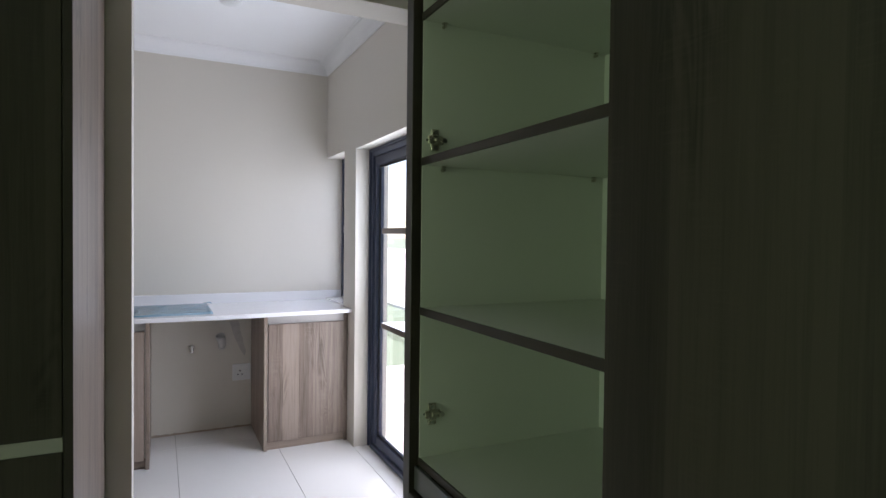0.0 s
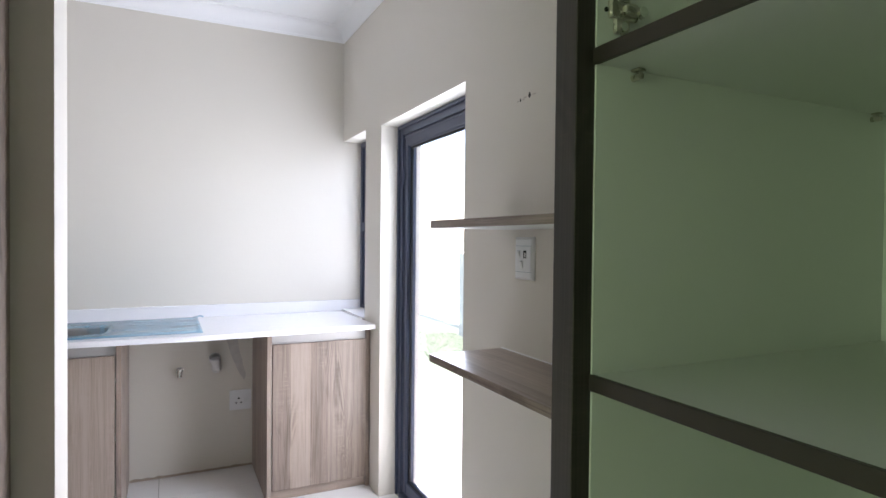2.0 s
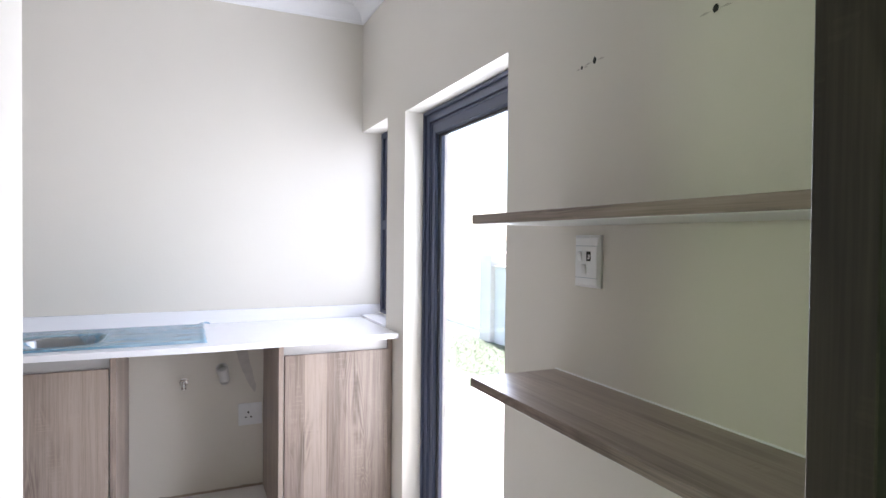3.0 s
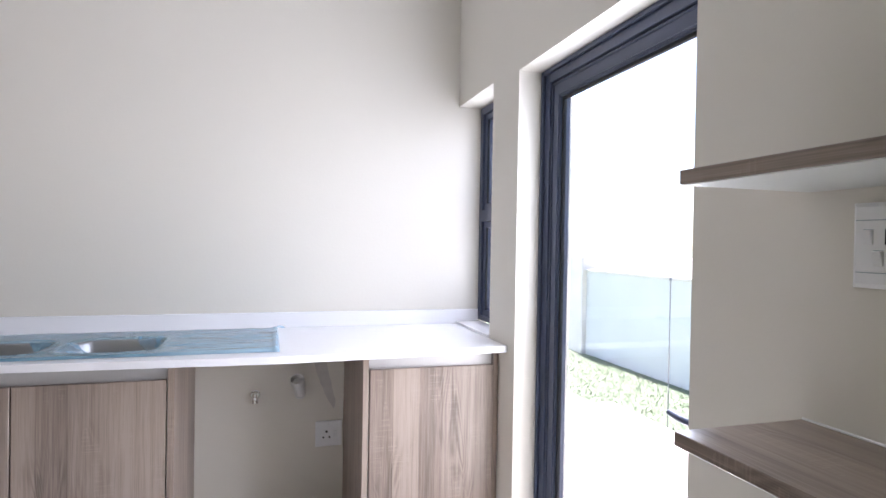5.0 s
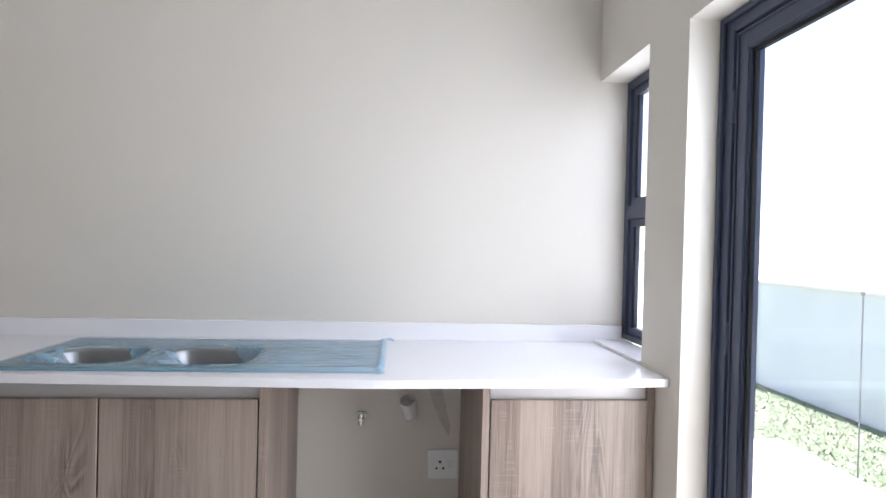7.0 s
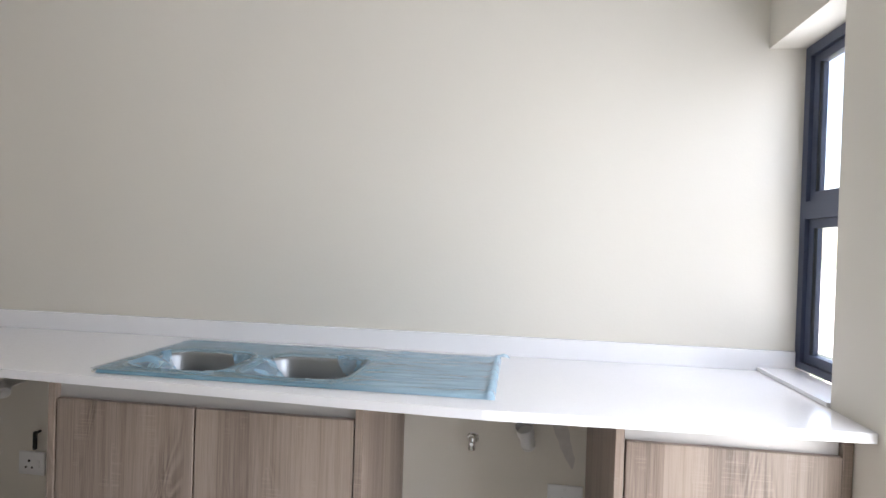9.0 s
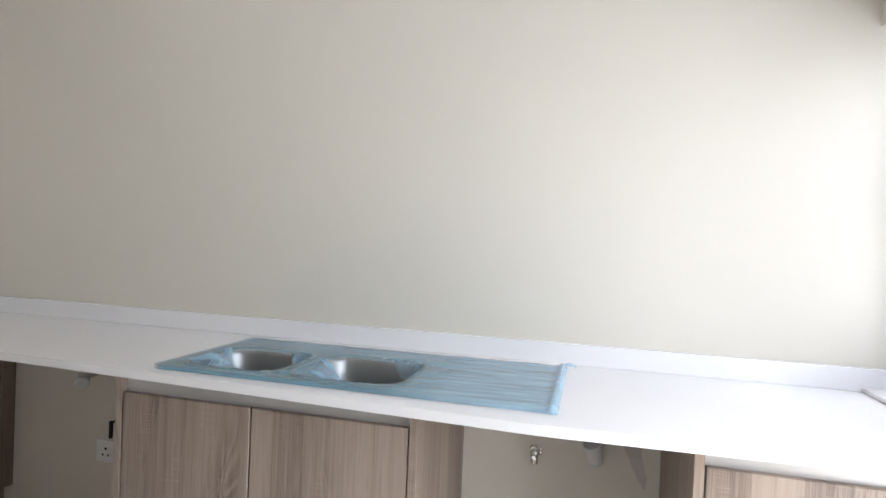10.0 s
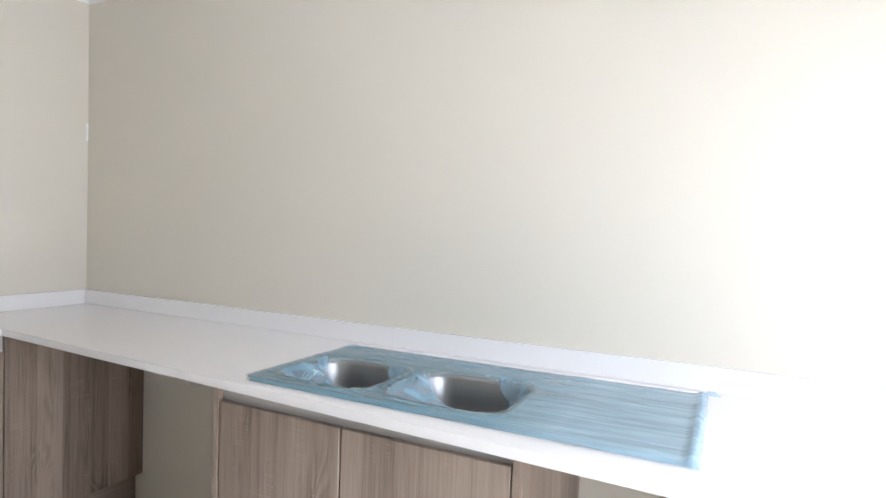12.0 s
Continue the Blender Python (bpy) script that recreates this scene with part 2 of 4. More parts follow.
def cells(us, vs, filled, lo, hi, place, bm=None):
    """A slab made of the filled cells of a grid, with its sides closed. place(u, v, w) gives a point."""
    out = bm or bmesh.new()
    cache = {}

    def at(i, j, w):
        if (i, j, w) not in cache:
            cache[i, j, w] = out.verts.new(place(us[i], vs[j], w))
        return cache[i, j, w]

    for i, j in filled:
        for w in (lo, hi):
            out.faces.new((at(i, j, w), at(i + 1, j, w), at(i + 1, j + 1, w), at(i, j + 1, w)))
        for di, dj, a, b in ((-1, 0, (0, 0), (0, 1)), (1, 0, (1, 0), (1, 1)), (0, -1, (0, 0), (1, 0)), (0, 1, (0, 1), (1, 1))):
            if (i + di, j + dj) not in filled:
                p, q = (i + a[0], j + a[1]), (i + b[0], j + b[1])
                out.faces.new((at(*p, lo), at(*q, lo), at(*q, hi), at(*p, hi)))
    return out


def all_but(nu, nv, holes):
    return {(i, j) for i in range(nu) for j in range(nv)} - set(holes)


def sweep(profile, a, b, side, bm=None):
    """Runs a closed profile of (out from the wall, height) along a straight wall line from a to b."""
    out = bm or bmesh.new()
    ends = []
    for p in (a, b):
        ends.append([out.verts.new((p[0] + side[0] * d, p[1] + side[1] * d, p[2] + h)) for d, h in profile])
    n = len(profile)
    for k in range(n):
        out.faces.new((ends[0][k], ends[0][(k + 1) % n], ends[1][(k + 1) % n], ends[1][k]))
    out.faces.new(ends[0])
    out.faces.new(ends[1][::-1])
    return out


# the plan
X_EAST, Y_NORTH, X_WEST = 2.23, 7.90, -1.427
NIB_S, NIB_N, NIB_E, HEAD = 5.852, 6.028, 1.0, 2.352
CEIL, TOP = 2.684, 2.95
DOOR_S, DOOR_N, DOOR_H = 6.240, 7.182, 1.956
WIN_S, WIN_Z1 = 7.442, 1.977
K_W, K_S = -4.0, 0.6
Y_FRONT, Y_DOORS, Z_TOP = 7.205, 7.33, 0.903

ys, zs = [K_S - 0.25, DOOR_S, DOOR_N, WIN_S, Y_NORTH], [-0.15, -0.03, 0.878, DOOR_H, WIN_Z1, TOP]
openings = all_but(4, 5, [(1, 1), (1, 2), (3, 2), (3, 3)])
bm = cells(ys, zs, openings, X_EAST, X_EAST + 0.089, lambda u, v, w: (w, u, v))
# the outer leaf is cut back so that the door frame sits behind the plaster
cells([K_S - 0.25, DOOR_S - 0.066] + ys[2:], zs, openings, X_EAST + 0.089, X_EAST + 0.23, lambda u, v, w: (w, u, v), bm)
structure("wall_east", bm, M_WALL,
          "warm grey plastered wall with a door and a corner window", "wall")
structure("wall_north", box(X_WEST - 0.23, X_EAST + 0.165, Y_NORTH, Y_NORTH + 0.23, -0.15, TOP), M_WALL, "warm grey plastered wall behind the worktop", "wall")
structure("wall_west", box(X_WEST - 0.23, X_WEST, NIB_N, Y_NORTH, -0.15, TOP), M_WALL, "warm grey plastered end wall of the scullery", "wall")
structure("wall_partition", cells([K_W, NIB_E, X_EAST], [-0.15, HEAD, TOP], {(0, 0), (0, 1), (1, 1)}, NIB_S, NIB_N, lambda u, v, w: (u, w, v)), M_WALL,
          "plastered partition with an open passage into the scullery", "wall")
structure("wall_kitchen_west", cells([K_S - 0.25, 2.8, 3.6, NIB_S], [-0.15, 1.0, 1.8, TOP], all_but(3, 3, [(1, 1)]), K_W - 0.23, K_W, lambda u, v, w: (w, u, v)), M_WALL,
          "plastered kitchen wall with a small garden window opening", "wall")
structure("wall_kitchen_south", box(K_W, X_EAST, K_S - 0.25, K_S, -0.15, TOP), M_WALL, "plain plastered kitchen wall", "wall")
structure("ceiling", cells([K_W - 0.23, X_WEST - 0.23, X_EAST + 0.23], [K_S - 0.25, NIB_N, Y_NORTH + 0.23], {(0, 0), (1, 0), (1, 1)}, CEIL, CEIL + 0.2, lambda u, v, w: (u, v, w)), M_WHITE, "smooth white painted plasterboard ceiling", "ceiling")
structure("ceiling_bulkhead", box(X_WEST, -0.35, NIB_N, Y_NORTH, 2.445, CEIL), M_WHITE, "dropped white ceiling box at the scullery end", "ceiling")

COVE = [(0, 0), (0, -0.086), (0.006, -0.086), (0.008, -0.078), (0.013, -0.074), (0.018, -0.056), (0.029, -0.038), (0.045, -0.024), (0.064, -0.015), (0.074, -0.012), (0.077, -0.006), (0.085, -0.005), (0.085, 0)]
bm = sweep(COVE, (-0.35, Y_NORTH, CEIL), (X_EAST, Y_NORTH, CEIL), (0, -1))
sweep(COVE, (X_EAST, NIB_N, CEIL), (X_EAST, Y_NORTH, CEIL), (-1, 0), bm)
sweep(COVE, (-0.35, NIB_N, CEIL), (X_EAST, NIB_N, CEIL), (0, 1), bm)
smooth(structure("cornice", bm, M_WHITE, "white coved plaster cornice along the ceiling", "cornice"), 30)
bm = sweep(COVE, (X_WEST, Y_NORTH, 2.445), (-0.35, Y_NORTH, 2.445), (0, -1))
sweep(COVE, (X_WEST, NIB_N, 2.445), (X_WEST, Y_NORTH, 2.445), (1, 0), bm)
smooth(structure("cornice_low", bm, M_WHITE, "white coved cornice under the dropped ceiling", "cornice"), 30)

# floor bed; its tiles come last in the file
floor = structure("floor", cells([K_W - 0.23, X_WEST - 0.1, X_EAST], [K_S - 0.25, NIB_N, Y_NORTH], {(0, 0), (1, 0), (1, 1)}, -0.15, -0.004, lambda u, v, w: (u, v, w)), M_GROUT, "pale porcelain floor tiles with thin grey joints", "floor")

# outdoors
bm = bmesh.new()
bmesh.ops.create_grid(bm, x_segments=60, y_segments=60, size=400)
bmesh.ops.translate(bm, verts=bm.verts, vec=(0, 0, -0.16))
structure("ground", bm, M_GROUND, "mossy green-brown garden soil around the house", "ground")
structure("pavement", box(X_EAST + 0.23, 4.2, 4.0, 9.5, -0.159, -0.05, 0.006), M_PAVING, "pale concrete apron outside the back door", "pavement")

# added pale slab, so that the glare above the garden wall renders white
structure("road", box(5.70, 60.0, -40.0, 70.0, -0.158, -0.10), M_PAVING, "pale slab added beyond the garden wall to render white", "road")


def boundary_wall():
    t = thing("boundary_wall", (5.43, 9.0, -0.16), "pale blue-grey rendered low garden boundary wall", "garden wall")
    part("wall_body", box(5.43, 5.58, 1.0, 12.0, -0.16, 0.95), M_RENDER, t)
    part("coping", box(5.40, 5.61, 1.0, 12.0, 0.95, 0.985, 0.006), M_PAVING, t, "pale concrete coping")
    part("pillar", box(5.36, 5.68, 12.0, 12.35, -0.16, 1.15, 0.01), M_PAVING, t, "pale concrete end pillar")


def grass():
    rng = random.Random(4)
    verts, faces = [], []
    for _ in range(16000):
        x, y = rng.uniform(4.22, 5.42), rng.uniform(6.0, 13.0)
        a, h, lean, w = rng.uniform(0, math.tau), rng.uniform(0.012, 0.034), rng.uniform(0.03, 0.06), 0.005
        k = len(verts)
        verts += [(x - w * math.sin(a), y + w * math.cos(a), -0.161), (x + w * math.sin(a), y - w * math.cos(a), -0.161), (x + lean * math.cos(a), y + lean * math.sin(a), -0.16 + h)]
        faces.append((k, k + 1, k + 2))
    me = bpy.data.meshes.new("grass")
    me.from_pydata(verts, [], faces)
    me.materials.append(M_GRASS)
    tagged(new("grass", me), "short even green lawn grass outside the door", "grass", kind="stuff")


boundary_wall()
grass()
t = thing("washing_pole", (4.38, 9.0, -0.16), "thin grey galvanised pole standing in the lawn", "pole")
part("post", tube((4.38, 9.0, -0.18), (4.38, 9.0, 1.05), 0.005), M_POLE, t)
part("cap", lathe([(0.0, 0.012), (0.009, 0.008), (0.011, 0.0), (0.011, -0.02), (0, -0.02)], (4.38, 9.0, 1.05)), M_POLE, t)


# glazed back door: aluminium frame in the reveal, one leaf with a tall pane
def glass_pane(name, x0, x1, y0, y1, z0, z1, parent):
    ob = part(name, box(x0, x1, y0, y1, z0, z1), M_GLASS, parent, "clear glass pane")
    ob.visible_shadow = False
    return ob


def back_door():
    x0, x1 = 2.332, 2.398
    t = thing("back_door", (2.34, DOOR_S, 0), "closed charcoal aluminium glazed back door in its frame", "door")
    f = 0.052
    ds = DOOR_S - 0.065  # the lock stile is partly behind the plaster reveal
    part("frame", box(x0, x1, ds + 0.001, ds + f, 0.0, DOOR_H - 0.001, 0.002), M_ALU, t)
    part("frame", box(x0, x1, DOOR_N - f, DOOR_N - 0.001, 0.0, DOOR_H - 0.001, 0.002), M_ALU, t)
    part("frame", box(x0, x1, ds + f, DOOR_N - f, DOOR_H - f, DOOR_H - 0.001, 0.002), M_ALU, t)
    part("threshold", box(x0 - 0.01, x1 + 0.02, ds + f, DOOR_N - f, 0.001, 0.028, 0.003), M_ALU, t)
    # raised inner lip of the frame
    part("frame_lip", box(x0 - 0.012, x0, DOOR_N - 0.018, DOOR_N - 0.001, 0.0, DOOR_H - 0.001, 0.002), M_ALU, t)
    part("frame_lip", box(x0 - 0.012, x0, ds + 0.018, DOOR_N - 0.018, DOOR_H - 0.018, DOOR_H - 0.001, 0.002), M_ALU, t)
    s0, s1, z0, z1, w = ds + f + 0.003, DOOR_N - f - 0.003, 0.03, DOOR_H - f - 0.003, 0.062
    xl0, xl1 = x0 + 0.010, x1 - 0.012
    leaf = part("leaf", cells([s0, s0 + w, s1 - w, s1], [z0, z0 + w, z1 - w, z1], all_but(3, 3, [(1, 1)]), xl0, xl1, lambda u, v, q: (q, u, v)), M_ALU, t)
    # raised ridges along the stiles and the top rail
    for e in (0.004, w - 0.012):
        part("ridge", box(xl0 - 0.005, xl0, s1 - e - 0.007, s1 - e, z0 + 0.01, z1 - e, 0.0015), M_ALU, leaf)
        part("ridge", box(xl0 - 0.005, xl0, s0 + 0.01, s1 - e - 0.007, z1 - e - 0.007, z1 - e, 0.0015), M_ALU, leaf)
    b = 0.010
    bm = box(xl0 + 0.008, xl0 + 0.020, s0 + w, s0 + w + b, z0 + w, z1 - w)
    box(xl0 + 0.008, xl0 + 0.020, s1 - w - b, s1 - w, z0 + w, z1 - w, bm=bm)
    box(xl0 + 0.008, xl0 + 0.020, s0 + w + b, s1 - w - b, z1 - w - b, z1 - w, bm=bm)
    box(xl0 + 0.008, xl0 + 0.020, s0 + w + b, s1 - w - b, z0 + w, z0 + w + b, bm=bm)
    part("glazing_bead", bm, M_RUBBER, leaf, "black glazing gasket")
    glass_pane("pane", xl0 + 0.022, xl0 + 0.028, s0 + w - 0.004, s1 - w + 0.004, z0 + w - 0.004, z1 - w + 0.004, leaf)
    hy = s0 + 0.062
    part("handle_plate", box(xl0 - 0.008, xl0, hy - 0.016, hy + 0.016, 0.78, 0.98, 0.003), M_ALU, leaf)
    bm = tube((xl0 - 0.006, hy, 0.885), (xl0 - 0.048, hy, 0.885), 0.009)
    n = 12
    for k in range(n):
        u0, u1 = k / n, (k + 1) / n
        tube((xl0 - 0.048 - 0.004 * math.sin(u0 * 3), hy + 0.092 * u0, 0.885 + 0.004 * u0 * u0), (xl0 - 0.048 - 0.004 * math.sin(u1 * 3), hy + 0.092 * u1, 0.885 + 0.004 * u1 * u1), 0.0095 - 0.002 * u0, 0.0095 - 0.002 * u1, 12, True, bm)
    part("lever", bm, M_ALU, leaf, "black lever handle")
    for z in (0.35, 1.0, 1.65):
        part("hinge", tube((xl0 - 0.004, s1 + 0.002, z), (xl0 - 0.004, s1 + 0.002, z + 0.09), 0.007), M_ALU, t)


def corner_window():
    x0, x1 = 2.345, 2.400
    y0, y1, z0, z1 = WIN_S + 0.001, Y_NORTH - 0.001, 0.921, WIN_Z1 - 0.001
    t = thing("corner_window", (2.37, y0, z0), "narrow charcoal aluminium window with opening top sash", "window")
    f = 0.034
    part("window_frame", cells([y0, y0 + f, y1 - f, y1], [z0, z0 + 0.022, 1.410, 1.466, z1 - f, z1], all_but(3, 5, [(1, 1), (1, 3)]), x0, x1, lambda u, v, q: (q, u, v)), M_ALU, t)
    for za, zb in ((z0 + 0.022, 1.410), (1.466, z1 - f)):
        s = 0.030
        a, b = y0 + f + 0.002, y1 - f - 0.002
        sash = part("sash", cells([a, a + s, b - s, b], [za + 0.002, za + s, zb - s, zb - 0.002], all_but(3, 3, [(1, 1)]), x0 + 0.012, x1 - 0.012, lambda u, v, q: (q, u, v)), M_ALU, t)
        bm = box(x0 + 0.014, x0 + 0.022, b - s - 0.006, b - s, za + s, zb - s)
        box(x0 + 0.014, x0 + 0.022, a + s, a + s + 0.006, za + s, zb - s, bm=bm)
        part("gasket", bm, M_RUBBER, sash)
        glass_pane("pane", x0 + 0.024, x0 + 0.029, a + s - 0.003, b - s + 0.003, za + s - 0.003, zb - s + 0.003, sash)


back_door()
corner_window()

# ceiling light
t = thing("ceiling_light", (1.43, 6.95, CEIL), "round white surface ceiling light, switched off", "ceiling light")
smooth(part("base_ring", lathe([(0.0, 0.0), (0.062, 0.0), (0.064, -0.004), (0.064, -0.012), (0.060, -0.016), (0.054, -0.016)], (1.43, 6.95, CEIL)), M_WHITE, t))
smooth(part("diffuser", lathe([(0.055, -0.015), (0.050, -0.024), (0.038, -0.030), (0.02, -0.034), (0.0, -0.035)], (1.43, 6.95, CEIL)), M_PLASTIC, t, "opal plastic diffuser"))


# worktop, upstands and sill
def worktop():
    t = thing("worktop", (0.4, 7.5, 0.878), "white quartz worktop with a sink cut-out", "worktop")
    xs, yy = [X_WEST + 0.001, -0.983, 0.262, 1.352, X_EAST - 0.003], [NIB_N + 0.001, Y_FRONT, 7.315, 7.782, Y_NORTH - 0.001]
    filled = {(i, j) for i in range(4) for j in (1, 2, 3)} - {(2, 2)} | {(0, 0)}
    bm = cells(xs, yy, filled, 0.878, Z_TOP, lambda u, v, w: (u, v, w))
    front = [e for e in bm.edges if all(abs(v.co.y - Y_FRONT) < 1e-4 for v in e.verts) and abs(e.verts[0].co.z - e.verts[1].co.z) < 1e-4]
    bmesh.ops.bevel(bm, geom=front, offset=0.0025, segments=2, affect="EDGES", profile=0.5)
    for v in bm.verts:
        # the front edge runs slightly out of square
        if abs(v.co.y - Y_FRONT) < 0.01:
            v.co.y += 0.035 * (v.co.x - 1.352) / 0.875 if v.co.x > 1.352 else 0.110 * (1.352 - v.co.x) / 2.28
    part("slab", bm, M_STONE, t)
    part("upstand", box(X_WEST + 0.022, 2.340, Y_NORTH - 0.020, Y_NORTH - 0.001, Z_TOP, 0.972, 0.0015), M_STONE, t)
    part("upstand", box(X_WEST + 0.001, X_WEST + 0.020, NIB_N + 0.002, Y_NORTH - 0.001, Z_TOP, 0.972, 0.0015), M_STONE, t)
    s = thing("window_sill", (2.27, 7.68, Z_TOP), "white quartz window sill slab lapping the worktop", "window sill")
    part("slab", box(2.221, 2.345, WIN_S + 0.002, Y_NORTH - 0.021, Z_TOP + 0.0005, Z_TOP + 0.013, 0.0012), M_STONE, s)


worktop()


# inset sink
def rounded(x0, x1, y0, y1, r, z, n=6):
    pts = []
    for cx, cy, a0 in ((x1 - r, y1 - r, 0), (x0 + r, y1 - r, 90), (x0 + r, y0 + r, 180), (x1 - r, y0 + r, 270)):
        for k in range(n + 1):
            a = radians(a0 + 90 * k / n)
            pts.append(Vector((cx + r * math.cos(a), cy + r * math.sin(a), z)))
    return pts


SINK = (0.243, 1.372, 7.295, 7.803)
BOWLS = [(0.298, 0.604, 7.348, 7.630), (0.645, 0.966, 7.345, 7.655)]
TRAY = (1.000, 1.345, 7.345, 7.760)


def loop_of(bm, pts):
    vs = [bm.verts.new(p) for p in pts]
    return vs, [bm.edges.new((vs[k], vs[(k + 1) % len(vs)])) for k in range(len(vs))]


def bridge(bm, a, b):
    for k in range(len(a)):
        bm.faces.new((a[k], a[(k + 1) % len(a)], b[(k + 1) % len(b)], b[k]))


def sink():
    t = thing("double_sink", (0.8, 7.55, Z_TOP), "steel double bowl sink, still in blue protective film", "sink")
    bm = bmesh.new()
    zr = Z_TOP + 0.007
    x0, x1, y0, y1 = SINK
    outer, edges = loop_of(bm, rounded(x0 + 0.004, x1 - 0.004, y0 + 0.004, y1 - 0.004, 0.030, zr))
    skirt = [bm.verts.new(p) for p in rounded(x0, x1, y0, y1, 0.032, Z_TOP + 0.001)]
    bridge(bm, outer, skirt)
    holes = []
    for h, r in [(b, 0.075) for b in BOWLS] + [(TRAY, 0.02)]:
        vs, es = loop_of(bm, rounded(*h, r, zr))
        holes.append((h, r, vs))
        edges += es
    bmesh.ops.triangle_fill(bm, use_beauty=True, edges=edges)
    h, r, vs = holes[2]
    low = [bm.verts.new(p) for p in rounded(h[0] + 0.008, h[1] - 0.008, h[2] + 0.008, h[3] - 0.008, r, zr - 0.005)]
    bridge(bm, vs, low)
    bm.faces.new(low)
    part("rim", bm, M_STEEL, t)
    for h, r, _ in holes[:2]:
        bm = bmesh.new()
        last = None
        for inset, z, rr in ((-0.002, zr - 0.0005, r), (0.005, zr - 0.004, r), (0.009, zr - 0.015, r), (0.016, zr - 0.07, r - 0.005), (0.024, zr - 0.125, r - 0.01), (0.036, zr - 0.147, r - 0.015), (0.060, zr - 0.156, r - 0.03), (0.11, zr - 0.159, 0.03)):
            ring = [bm.verts.new(p) for p in rounded(h[0] + inset, h[1] - inset, h[2] + inset, h[3] - inset, max(rr, 0.02), z)]
            if last:
                bridge(bm, last, ring)
            last = ring
        bm.faces.new(last)
        bowl = smooth(part("bowl", bm, M_BOWL, t, "pressed stainless steel bowl"), 60)
        cx, cy = (h[0] + h[1]) / 2, (h[2] + h[3]) / 2
        bm = bmesh.new()
        last = None
        for inset, z in ((-0.013, zr - 0.001), (-0.011, zr + 0.003), (-0.007, zr + 0.005), (-0.002, zr + 0.0045), (0.003, zr + 0.001), (0.005, zr - 0.004)):
            ring = [bm.verts.new(p) for p in rounded(h[0] + inset, h[1] - inset, h[2] + inset, h[3] - inset, r, z)]
            if last:
                bridge(bm, last, ring)
            last = ring
        smooth(part("rolled_edge", bm, M_EDGE_STEEL, bowl, "raised polished rim of the bowl"), 60)
        part("drain", lathe([(0.045, 0.001), (0.043, 0.004), (0.036, 0.003), (0.030, -0.002), (0.0, -0.002)], (cx, cy, zr - 0.157)), M_CHROME, bowl, "chrome waste ring")
    bm = bmesh.new()
    for k in range(11):
        y = TRAY[2] + 0.035 + k * 0.0345
        box(TRAY[0] + 0.03, TRAY[1] - 0.03, y, y + 0.012, zr - 0.006, zr - 0.0015, 0.002, bm)
    part("drainer_ribs", bm, M_STEEL, t)
    # film stretched over the drainer and rims, open over the bowls, folded down past the end
    nx, ny = 150, 56
    grid = {}
    fx0, fx1, fy0, fy1 = x0 - 0.004, x1 + 0.006, y0 - 0.006, y1 + 0.004
    for i in range(nx + 1):
        for j in range(ny + 1):
            x, y = fx0 + (fx1 - fx0) * i / nx, fy0 + (fy1 - fy0) * j / ny
            tray = max(0.0, min(1.0, (x - 0.98) / 0.06))
            w = noise.noise((x * 5, y * 46 + 1.5 * noise.noise((x * 7, y * 9, 2)), 3)) * 0.5 + noise.noise((x * 11, y * 85, 7)) * 0.3 + noise.noise((x * 30, y * 30, 1)) * 0.25
            z = zr + 0.0022 + (0.0012 + 0.0022 * tray) * (0.55 + w)
            if j in (0, ny) or i in (0, nx):
                z = Z_TOP + 0.0015 + 0.0015 * abs(w)
            elif i > nx - 4:
                z += 0.008 * (1 - abs(i - nx + 2) / 2) + 0.004 * abs(w)
                x += 0.004 * noise.noise((y * 40, 0, 5))
            grid[i, j] = (Vector((x, y, z)), w)

    def inside(p, b, m):
        cx, cy, r = (b[0] + b[1]) / 2, (b[2] + b[3]) / 2, 0.07
        dx, dy = max(0, abs(p.x - cx) - (b[1] - b[0]) / 2 + r - m), max(0, abs(p.y - cy) - (b[3] - b[2]) / 2 + r - m)
        return math.hypot(dx, dy) < r

    bm = bmesh.new()
    made = {}
    for i in range(nx):
        for j in range(ny):
            mid = grid[i, j][0]
            if any(inside(mid, b, 0.004) for b in BOWLS) or (mid.x < x0 + 0.03 and math.hypot(mid.x - x0 - 0.03, max(0, abs(mid.y - (y0 + y1) / 2) - (y1 - y0) / 2 + 0.03)) > 0.033):
                continue
            q = []
            for a, c in ((i, j), (i + 1, j), (i + 1, j + 1), (i, j + 1)):
                if (a, c) not in made:
                    made[a, c] = bm.verts.new(grid[a, c][0])
                q.append(made[a, c])
            bm.faces.new(q)
    film = smooth(part("protective_film", bm, M_FILM, t, "crumpled translucent blue film"), 180)
    # loose film hanging from the rolled edge into each bowl, in folds
    for b in BOWLS:
        edge = rounded(b[0] - 0.003, b[1] + 0.003, b[2] - 0.003, b[3] + 0.003, 0.078, zr + 0.0055, 14)
        run = [0.0]
        for p, q in zip(edge, edge[1:] + edge[:1]):
            run.append(run[-1] + (q - p).length)
        total = run[-1]
        centre = Vector(((b[0] + b[1]) / 2, (b[2] + b[3]) / 2, zr))

        def on_edge(d):
            d %= total
            k = max(i for i in range(len(edge)) if run[i] <= d)
            return edge[k].lerp(edge[(k + 1) % len(edge)], (d - run[k]) / max(run[k + 1] - run[k], 1e-6))

